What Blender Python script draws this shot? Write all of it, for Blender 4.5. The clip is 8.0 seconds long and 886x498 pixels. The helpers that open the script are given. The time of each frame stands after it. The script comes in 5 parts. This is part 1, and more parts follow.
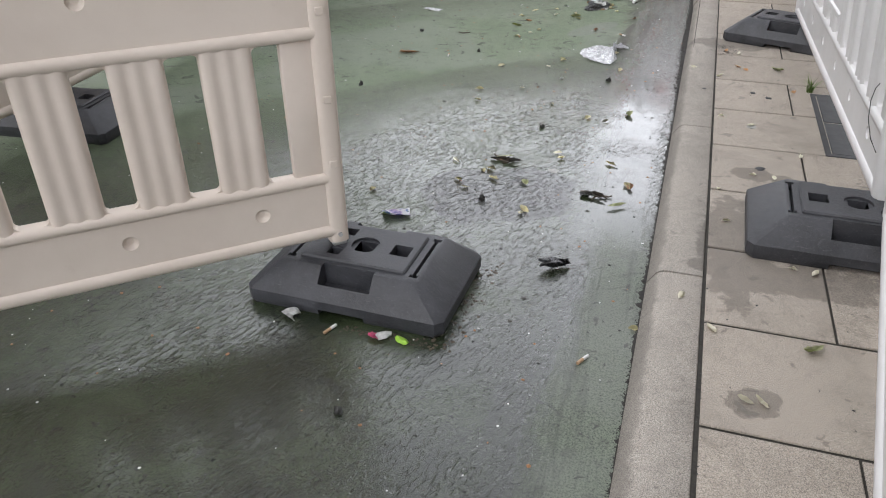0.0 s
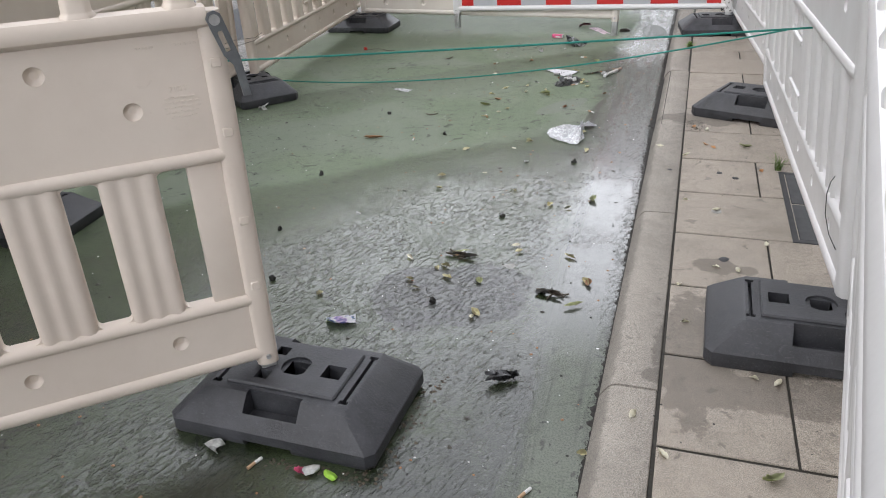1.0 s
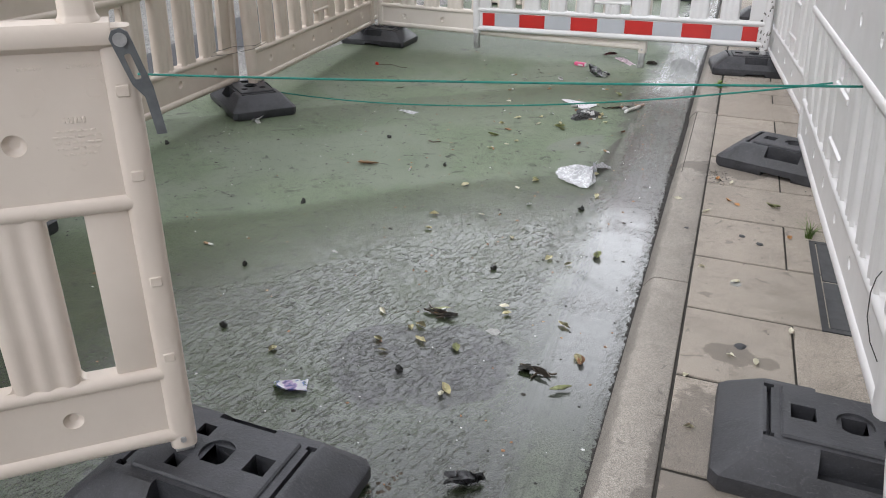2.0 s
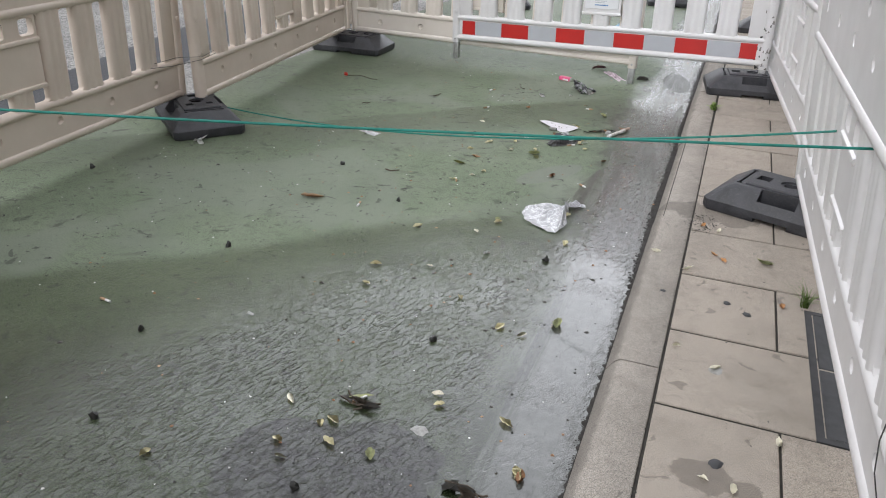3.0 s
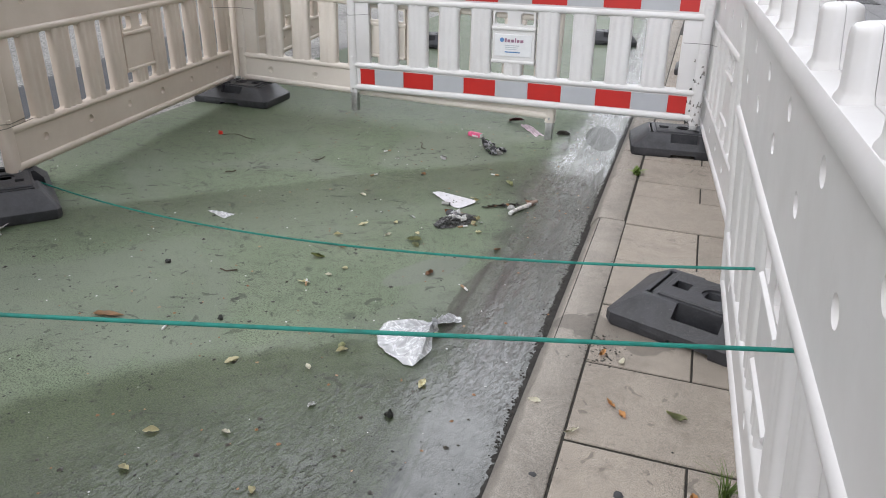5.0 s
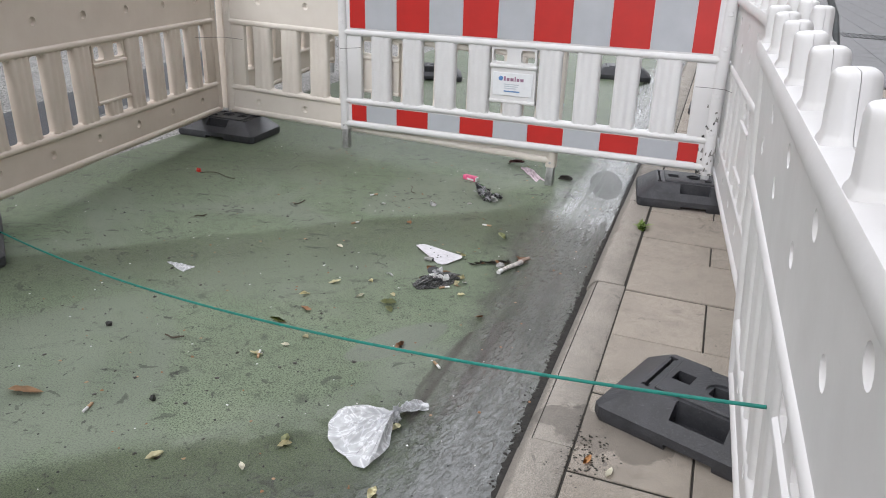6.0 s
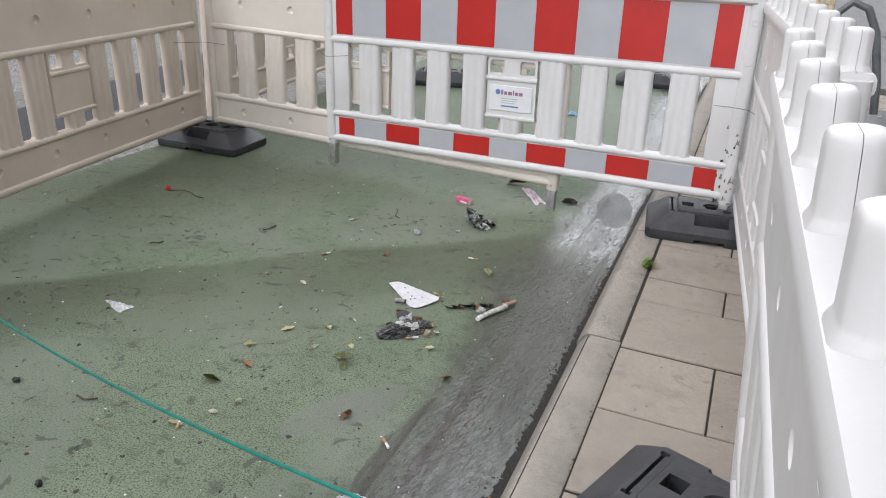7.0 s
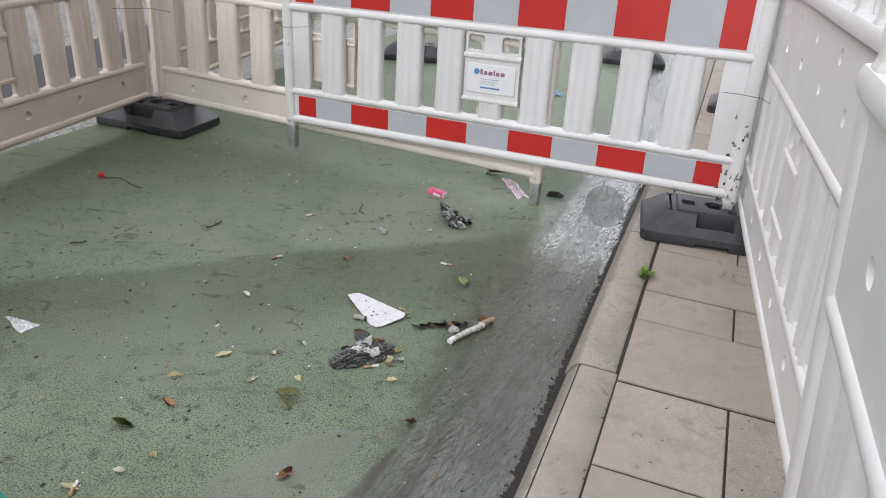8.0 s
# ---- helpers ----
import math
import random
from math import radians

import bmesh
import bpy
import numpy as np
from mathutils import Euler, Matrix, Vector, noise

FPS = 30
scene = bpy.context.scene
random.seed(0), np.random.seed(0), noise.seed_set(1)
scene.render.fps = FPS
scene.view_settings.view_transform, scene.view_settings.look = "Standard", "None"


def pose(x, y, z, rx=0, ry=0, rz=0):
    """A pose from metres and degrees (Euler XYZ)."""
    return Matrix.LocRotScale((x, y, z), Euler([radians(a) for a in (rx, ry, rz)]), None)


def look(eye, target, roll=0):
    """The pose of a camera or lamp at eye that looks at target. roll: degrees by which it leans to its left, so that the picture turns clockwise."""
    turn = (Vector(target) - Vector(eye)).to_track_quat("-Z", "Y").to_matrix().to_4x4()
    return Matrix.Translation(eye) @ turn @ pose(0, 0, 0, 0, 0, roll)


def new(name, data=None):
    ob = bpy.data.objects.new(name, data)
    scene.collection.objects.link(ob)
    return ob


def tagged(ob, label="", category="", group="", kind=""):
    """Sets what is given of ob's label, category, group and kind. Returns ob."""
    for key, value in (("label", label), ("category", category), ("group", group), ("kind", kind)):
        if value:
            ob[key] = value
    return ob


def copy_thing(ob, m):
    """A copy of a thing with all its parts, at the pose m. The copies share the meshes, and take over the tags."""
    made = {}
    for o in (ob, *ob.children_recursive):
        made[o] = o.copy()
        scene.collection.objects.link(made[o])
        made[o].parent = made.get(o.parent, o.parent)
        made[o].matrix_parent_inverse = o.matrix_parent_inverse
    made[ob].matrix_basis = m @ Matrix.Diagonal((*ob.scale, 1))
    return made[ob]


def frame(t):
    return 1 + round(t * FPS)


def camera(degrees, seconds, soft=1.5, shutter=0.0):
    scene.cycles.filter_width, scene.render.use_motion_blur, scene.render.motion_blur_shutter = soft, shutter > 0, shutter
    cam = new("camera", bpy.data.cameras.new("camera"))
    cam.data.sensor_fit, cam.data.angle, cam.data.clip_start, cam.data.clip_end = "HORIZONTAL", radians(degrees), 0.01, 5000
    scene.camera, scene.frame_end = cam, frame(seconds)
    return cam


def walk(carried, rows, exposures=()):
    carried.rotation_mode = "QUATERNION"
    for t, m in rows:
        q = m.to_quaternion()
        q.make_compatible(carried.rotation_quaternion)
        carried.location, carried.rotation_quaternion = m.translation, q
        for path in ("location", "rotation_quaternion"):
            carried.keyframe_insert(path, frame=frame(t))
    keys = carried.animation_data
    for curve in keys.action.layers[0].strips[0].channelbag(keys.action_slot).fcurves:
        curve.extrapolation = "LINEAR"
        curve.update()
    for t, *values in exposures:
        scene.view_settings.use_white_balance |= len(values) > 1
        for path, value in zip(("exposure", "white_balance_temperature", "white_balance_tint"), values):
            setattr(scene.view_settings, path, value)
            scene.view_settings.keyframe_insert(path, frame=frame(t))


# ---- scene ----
cam = camera(61.3, 8.0, soft=1.0)
PATH = [
    (0, (0.076, 0.274, 1.083), (-0.464, 1.893, 0.04), -0.7),
    (0.5, (0.105, 0.317, 1.126), (-0.457, 1.988, 0.182), -2.0),
    (1, (0.188, 0.48, 1.147), (-0.385, 2.167, 0.237), -2.7),
    (1.5, (0.223, 0.617, 1.148), (-0.368, 2.29, 0.224), -2.0),
    (2, (0.186, 0.818, 1.13), (-0.431, 2.503, 0.248), 1.0),
    (2.2, (0.172, 0.907, 1.141), (-0.438, 2.594, 0.258), 1.9),
    (3.3, (0.239, 1.375, 1.154), (-0.377, 3.053, 0.258), 2.1),
    (3.5, (0.251, 1.429, 1.154), (-0.37, 3.114, 0.274), 2.1),
    (4, (0.272, 1.645, 1.155), (-0.355, 3.35, 0.318), 1.4),
    (4.5, (0.295, 1.865, 1.156), (-0.215, 3.614, 0.33), 2.3),
    (4.7, (0.321, 1.956, 1.16), (-0.202, 3.695, 0.322), 2.2),
    (6, (0.362, 2.42, 1.186), (-0.232, 4.165, 0.41), 3.1),
    (6.5, (0.375, 2.661, 1.186), (-0.266, 4.389, 0.411), 3.4),
    (7, (0.41, 2.847, 1.2), (-0.257, 4.561, 0.413), 3.2),
    (7.5, (0.357, 3.035, 1.174), (-0.33, 4.739, 0.383), 4.2),
    (8, (0.292, 3.217, 1.148), (-0.305, 4.928, 0.302), 4.6),
]
walk(cam, [(t, look(eye, target, roll)) for t, eye, target, roll in PATH])

# ---- world and light: an overcast street ----
world = bpy.data.worlds.new("world")
scene.world = world
world.use_nodes = True
wn = world.node_tree
sky = wn.nodes.new("ShaderNodeTexSky")
sky.sky_type = "NISHITA"
sky.sun_disc = False
sky.sun_elevation, sky.sun_rotation = radians(39), radians(230)
sky.air_density, sky.dust_density, sky.ozone_density = 1.0, 2.0, 1.0
# cloud deck: paler towards the horizon, greyer overhead
way = wn.nodes.new("ShaderNodeSeparateXYZ")
wn.links.new(wn.nodes.new("ShaderNodeTexCoord").outputs["Generated"], way.inputs["Vector"])
deck = wn.nodes.new("ShaderNodeMapRange")
deck.interpolation_type = "SMOOTHSTEP"
deck.inputs["From Min"].default_value, deck.inputs["From Max"].default_value = 0.15, 0.95
deck.inputs["To Min"].default_value, deck.inputs["To Max"].default_value = 48.0, 11.5
wn.links.new(way.outputs["Z"], deck.inputs["Value"])
tint = wn.nodes.new("ShaderNodeCombineColor")
for name, k in (("Red", 0.97), ("Green", 0.99), ("Blue", 1.06)):
    f = wn.nodes.new("ShaderNodeMath")
    f.operation = "MULTIPLY"
    f.inputs[1].default_value = k
    wn.links.new(deck.outputs["Result"], f.inputs[0])
    wn.links.new(f.outputs["Value"], tint.inputs[name])
cloud = wn.nodes.new("ShaderNodeMix")
cloud.data_type = "RGBA"
cloud.inputs["Factor"].default_value = 0.88
wn.links.new(sky.outputs["Color"], cloud.inputs["A"])
wn.links.new(tint.outputs["Color"], cloud.inputs["B"])
wn.links.new(cloud.outputs["Result"], wn.nodes["Background"].inputs["Color"])
wn.nodes["Background"].inputs["Strength"].default_value = 0.10
lamp = bpy.data.lights.new("sun", "SUN")
lamp.energy, lamp.angle, lamp.color = 1.55, radians(50), (1.0, 0.97, 0.94)
sun = new("sun", lamp)
sun.matrix_world = look((-6.4, -5.0, 6.6), (0, 0, 0))


# ---- materials ----
def nodes_of(name):
    m = bpy.data.materials.new(name)
    m.use_nodes = True
    n, l = m.node_tree.nodes, m.node_tree.links
    return m, n, l, n["Principled BSDF"]


def noise_tex(n, l, scale, detail=4.0, rough=0.55, coords=None, distort=0.0):
    t = n.new("ShaderNodeTexNoise")
    t.inputs["Scale"].default_value, t.inputs["Detail"].default_value = scale, detail
    t.inputs["Roughness"].default_value, t.inputs["Distortion"].default_value = rough, distort
    if coords is not None:
        l.new(coords, t.inputs["Vector"])
    return t.outputs["Fac"]


def ramp(n, l, fac, stops):
    r = n.new("ShaderNodeValToRGB")
    e = r.color_ramp.elements
    while len(e) < len(stops):
        e.new(0.5)
    for el, (p, c) in zip(e, stops):
        el.position = p
        el.color = (c, c, c, 1) if isinstance(c, (int, float)) else (*c, 1)
    l.new(fac, r.inputs["Fac"])
    return r.outputs["Color"]


def mixc(n, l, fac, a, b, mode="MIX"):
    m = n.new("ShaderNodeMix")
    m.data_type, m.blend_type = "RGBA", mode
    for sock, v in ((m.inputs["Factor"], fac), (m.inputs["A"], a), (m.inputs["B"], b)):
        if isinstance(v, (int, float)):
            sock.default_value = v
        elif isinstance(v, tuple):
            sock.default_value = (*v, 1)
        else:
            l.new(v, sock)
    return m.outputs["Result"]


def calc(n, l, op, a, b=0.0, clamp=False):
    m = n.new("ShaderNodeMath")
    m.operation, m.use_clamp = op, clamp
    for sock, v in zip(m.inputs, (a, b)):
        if isinstance(v, (int, float)):
            sock.default_value = v
        else:
            l.new(v, sock)
    return m.outputs["Value"]


def step(n, l, value, low, high):
    m = n.new("ShaderNodeMapRange")
    m.interpolation_type = "SMOOTHSTEP"
    l.new(value, m.inputs["Value"])
    m.inputs["From Min"].default_value, m.inputs["From Max"].default_value = low, high
    return m.outputs["Result"]


def bump(n, l, bsdf, height, strength, distance):
    b = n.new("ShaderNodeBump")
    b.inputs["Distance"].default_value = distance
    if isinstance(strength, (int, float)):
        b.inputs["Strength"].default_value = strength
    else:
        l.new(strength, b.inputs["Strength"])
    l.new(height, b.inputs["Height"])
    l.new(b.outputs["Normal"], bsdf.inputs["Normal"])


def position(n):
    return n.new("ShaderNodeNewGeometry").outputs["Position"]


def plastic(name, colour, grime, rough=0.42):
    """Moulded plastic with scuffs, dust and a grainy skin."""
    m, n, l, b = nodes_of(name)
    p = position(n)
    big = noise_tex(n, l, 3.0, 5, 0.6, p)
    fine = noise_tex(n, l, 60, 4, 0.6, p)
    scuff = noise_tex(n, l, 22, 6, 0.7, p, 1.5)
    c = mixc(n, l, ramp(n, l, big, [(0.35, 0.0), (0.75, 0.55)]), colour, grime)
    c = mixc(n, l, ramp(n, l, scuff, [(0.62, 0.0), (0.78, 0.4)]), c, grime)
    l.new(c, b.inputs["Base Color"])
    l.new(ramp(n, l, big, [(0.3, rough - 0.08), (0.7, rough + 0.14)]), b.inputs["Roughness"])
    bump(n, l, b, fine, 0.12, 0.002)
    return m


def plain(name, colour, rough=0.6, metal=0.0, vary=0.25, scale=40, relief=0.15):
    """A small-thing material: one hue, uneven in value, slightly rough."""
    m, n, l, b = nodes_of(name)
    p = position(n)
    f = noise_tex(n, l, scale, 5, 0.6, p)
    dark = tuple(c * (1 - vary) for c in colour)
    light = tuple(min(1, c * (1 + vary)) for c in colour)
    l.new(mixc(n, l, ramp(n, l, f, [(0.3, 0.0), (0.7, 1.0)]), dark, light), b.inputs["Base Color"])
    b.inputs["Roughness"].default_value, b.inputs["Metallic"].default_value = rough, metal
    bump(n, l, b, f, relief, 0.003)
    return m


WHITE = plastic("white_plastic", (0.675, 0.67, 0.675), (0.54, 0.525, 0.515))
BEIGE = plastic("aged_plastic", (0.68, 0.60, 0.525), (0.51, 0.43, 0.36))
PALE_CREAM = plastic("pale_cream_plastic", (0.70, 0.65, 0.59), (0.54, 0.48, 0.42))
RED = plain("red_foil", (0.47, 0.018, 0.015), 0.38, vary=0.08, scale=8, relief=0.05)
SILVER = plain("white_foil", (0.42, 0.435, 0.465), 0.40, vary=0.05, scale=8, relief=0.05)
STEEL = plain("galvanised_steel", (0.45, 0.45, 0.45), 0.45, 0.7)
GREY = plain("grey_plastic", (0.105, 0.112, 0.118), 0.42)
ROPE = plain("green_cord", (0.0, 0.17, 0.135), 0.6)
WIRE = plain("binding_wire", (0.06, 0.06, 0.06), 0.5, 0.6)
YELLOW = plain("yellow_leaf", (0.60, 0.55, 0.33), 0.5)
CREAM = plain("bleached_leaf", (0.70, 0.67, 0.54), 0.5)
ROT = plain("rotten_leaf", (0.030, 0.026, 0.018), 0.4, vary=0.6, scale=90)
GREEN = plain("green_leaf", (0.30, 0.32, 0.15), 0.5, vary=0.4)
BROWN = plain("brown_leaf", (0.26, 0.13, 0.06), 0.6)
TAR = plain("dark_crumb", (0.018, 0.018, 0.016), 0.5)
PALE = plain("pale_scrap", (0.66, 0.66, 0.65), 0.6, vary=0.3, scale=80)
TAN = plain("filter_paper", (0.36, 0.235, 0.14), 0.7, vary=0.35)
PINK = plain("pink_card", (0.65, 0.10, 0.22), 0.45, vary=0.3, scale=60)
GRASS = plain("grass_blade", (0.11, 0.19, 0.03), 0.5)
WEED = plain("weed_leaf", (0.27, 0.38, 0.11), 0.5)
SCARLET = plain("red_plastic", (0.6, 0.03, 0.02), 0.4)
def cloth():
    """Wet black cloth, chafed grey along its fibres."""
    m, n, l, b = nodes_of("wet_black_cloth")
    p = position(n)
    way = n.new("ShaderNodeMapping")
    way.inputs["Rotation"].default_value = (0.4, 0.3, 0.5)
    way.inputs["Scale"].default_value = (1.0, 5.0, 2.0)
    l.new(p, way.inputs["Vector"])
    f = noise_tex(n, l, 70, 5, 0.7, way.outputs["Vector"], 1.5)
    l.new(ramp(n, l, f, [(0.38, 0.015), (0.50, 0.06), (0.60, 0.34)]), b.inputs["Base Color"])
    b.inputs["Roughness"].default_value = 0.45
    bump(n, l, b, f, 0.8, 0.006)
    return m


CLOTH = cloth()
GUM = plain("trodden_gum", (0.30, 0.30, 0.285), 0.6, vary=0.3, scale=120)
TWIG = plain("dark_twig", (0.06, 0.045, 0.03), 0.7)
PLANK = plain("dark_plank", (0.03, 0.032, 0.036), 0.5, vary=0.5, scale=30)
SLATE = plain("dark_cover", (0.036, 0.037, 0.040), 0.6, vary=0.3, scale=30)


def rubber():
    """Recycled black plastic: grey chafing, dust and fine scratches."""
    m, n, l, b = nodes_of("recycled_black_plastic")
    p = position(n)
    big = noise_tex(n, l, 9, 6, 0.65, p)
    scratch = noise_tex(n, l, 45, 6, 0.7, p, 3.0)
    grain = noise_tex(n, l, 180, 3, 0.6, p)
    c = mixc(n, l, ramp(n, l, big, [(0.35, 0.0), (0.72, 1.0)]), (0.021, 0.022, 0.026), (0.062, 0.063, 0.071))
    streak = n.new("ShaderNodeMapping")
    streak.inputs["Rotation"].default_value = (0.3, 0.2, 0.7)
    streak.inputs["Scale"].default_value = (1.0, 9.0, 3.0)
    l.new(p, streak.inputs["Vector"])
    line = noise_tex(n, l, 30, 5, 0.75, streak.outputs["Vector"], 0.5)
    c = mixc(n, l, ramp(n, l, scratch, [(0.55, 0.0), (0.72, 0.40)]), c, (0.10, 0.10, 0.106))
    c = mixc(n, l, ramp(n, l, line, [(0.60, 0.0), (0.70, 0.45)]), c, (0.15, 0.15, 0.155))
    c = mixc(n, l, ramp(n, l, grain, [(0.58, 0.0), (0.75, 0.3)]), c, (0.12, 0.12, 0.12))
    l.new(c, b.inputs["Base Color"])
    l.new(ramp(n, l, big, [(0.3, 0.40), (0.7, 0.62)]), b.inputs["Roughness"])
    bump(n, l, b, mixc(n, l, 0.5, grain, scratch), 0.6, 0.004)
    return m


RUBBER = rubber()


def stone(name, colour, warm, dark_face=False):
    """Ground concrete with pale and dark grit; every piece a little different."""
    m, n, l, b = nodes_of(name)
    p = position(n)
    rnd = n.new("ShaderNodeObjectInfo").outputs["Random"]
    v = n.new("ShaderNodeTexVoronoi")
    v.inputs["Scale"].default_value = 210
    l.new(p, v.inputs["Vector"])
    grit = noise_tex(n, l, 430, 3, 0.75, p)
    blot = noise_tex(n, l, 5, 6, 0.65, p)
    spots = noise_tex(n, l, 19, 3, 0.55, p, 0.8)
    low = tuple(c * 0.42 for c in colour)
    c = mixc(n, l, ramp(n, l, grit, [(0.36, 0.0), (0.62, 1.0)]), low, tuple(c * 1.75 for c in colour))
    fleck = noise_tex(n, l, 150, 3, 0.65, p)
    c = mixc(n, l, ramp(n, l, fleck, [(0.66, 0.0), (0.70, 0.7)]), c, tuple(x * 0.3 for x in colour))
    smear = noise_tex(n, l, 16, 6, 0.75, p, 1.0)
    c = mixc(n, l, ramp(n, l, smear, [(0.52, 0.0), (0.68, 0.4)]), c, low)
    c = mixc(n, l, ramp(n, l, v.outputs["Color"], [(0.1, 0.35), (0.5, 0.0)]), c, warm)
    c = mixc(n, l, calc(n, l, "MULTIPLY", rnd, 0.28), c, tuple(x * 0.7 for x in colour))
    c = mixc(n, l, ramp(n, l, blot, [(0.45, 0.0), (0.75, 0.45)]), c, low)
    c = mixc(n, l, ramp(n, l, spots, [(0.665, 0.0), (0.695, 0.6)]), c, tuple(x * 0.35 for x in colour))
    xyz = n.new("ShaderNodeSeparateXYZ")
    l.new(p, xyz.inputs["Vector"])
    wob = calc(n, l, "MULTIPLY", calc(n, l, "SUBTRACT", noise_tex(n, l, 14, 5, 0.65, p), 0.5), 3.2)
    stain = None
    for cx, cy, rx, ry in ((0.27, 2.10, 0.09, 0.30), (0.42, 1.99, 0.26, 0.09), (0.335, 2.58, 0.07, 0.05), (0.41, 2.57, 0.05, 0.03), (0.30, 4.02, 0.13, 0.08), (0.20, 4.05, 0.06, 0.10), (0.31, 1.50, 0.05, 0.05), (0.16, 4.06, 0.09, 0.05)):
        dx = calc(n, l, "DIVIDE", calc(n, l, "SUBTRACT", xyz.outputs["X"], cx), rx)
        dy = calc(n, l, "DIVIDE", calc(n, l, "SUBTRACT", xyz.outputs["Y"], cy), ry)
        d = calc(n, l, "ADD", calc(n, l, "ADD", calc(n, l, "MULTIPLY", dx, dx), calc(n, l, "MULTIPLY", dy, dy)), wob)
        one = calc(n, l, "SUBTRACT", 1.0, step(n, l, d, 0.75, 1.05))
        stain = one if stain is None else calc(n, l, "MAXIMUM", stain, one)
    c = mixc(n, l, calc(n, l, "MULTIPLY", stain, 0.5), c, tuple(x * 0.28 for x in colour))
    if dark_face:
        # darker on the face towards the gutter, with a ragged upper edge
        reach = calc(n, l, "ADD", xyz.outputs["X"], calc(n, l, "MULTIPLY", wob, 0.012))
        c = mixc(n, l, calc(n, l, "MULTIPLY", calc(n, l, "SUBTRACT", 1.0, step(n, l, reach, 0.088, 0.101)), 0.4), c, tuple(x * 0.3 for x in colour))
    l.new(c, b.inputs["Base Color"])
    l.new(ramp(n, l, spots, [(0.68, 0.85), (0.73, 0.5)]), b.inputs["Roughness"])
    bump(n, l, b, grit, 0.5, 0.002)
    return m


PAVER = stone("paving_concrete", (0.335, 0.296, 0.254), (0.40, 0.335, 0.265))
KERB = stone("kerb_concrete", (0.318, 0.290, 0.257), (0.35, 0.30, 0.25), True)


def asphalt():
    m, n, l, b = nodes_of("pale_asphalt")
    p = position(n)
    v = n.new("ShaderNodeTexVoronoi")
    v.inputs["Scale"].default_value = 62
    l.new(p, v.inputs["Vector"])
    grit = noise_tex(n, l, 80, 4, 0.75, p)
    big = noise_tex(n, l, 1.5, 5, 0.6, p)
    c = mixc(n, l, ramp(n, l, grit, [(0.42, 0.0), (0.58, 1.0)]), (0.035, 0.034, 0.032), (0.46, 0.45, 0.43))
    c = mixc(n, l, ramp(n, l, v.outputs["Color"], [(0.2, 0.5), (0.6, 0.0)]), c, (0.42, 0.41, 0.39))
    c = mixc(n, l, ramp(n, l, big, [(0.4, 0.0), (0.7, 0.5)]), c, (0.09, 0.09, 0.09))
    l.new(c, b.inputs["Base Color"])
    b.inputs["Roughness"].default_value = 0.7
    bump(n, l, b, grit, 0.7, 0.005)
    return m


ASPHALT = asphalt()
TARMAC = plain("dark_asphalt", (0.05, 0.052, 0.058), 0.6, vary=0.4, scale=120, relief=0.5)
PATH_GREY = stone("grey_paving", (0.225, 0.225, 0.235), (0.22, 0.22, 0.22))
EARTH = plain("joint_dirt", (0.030, 0.027, 0.022), 0.9, vary=0.5, scale=90, relief=0.6)


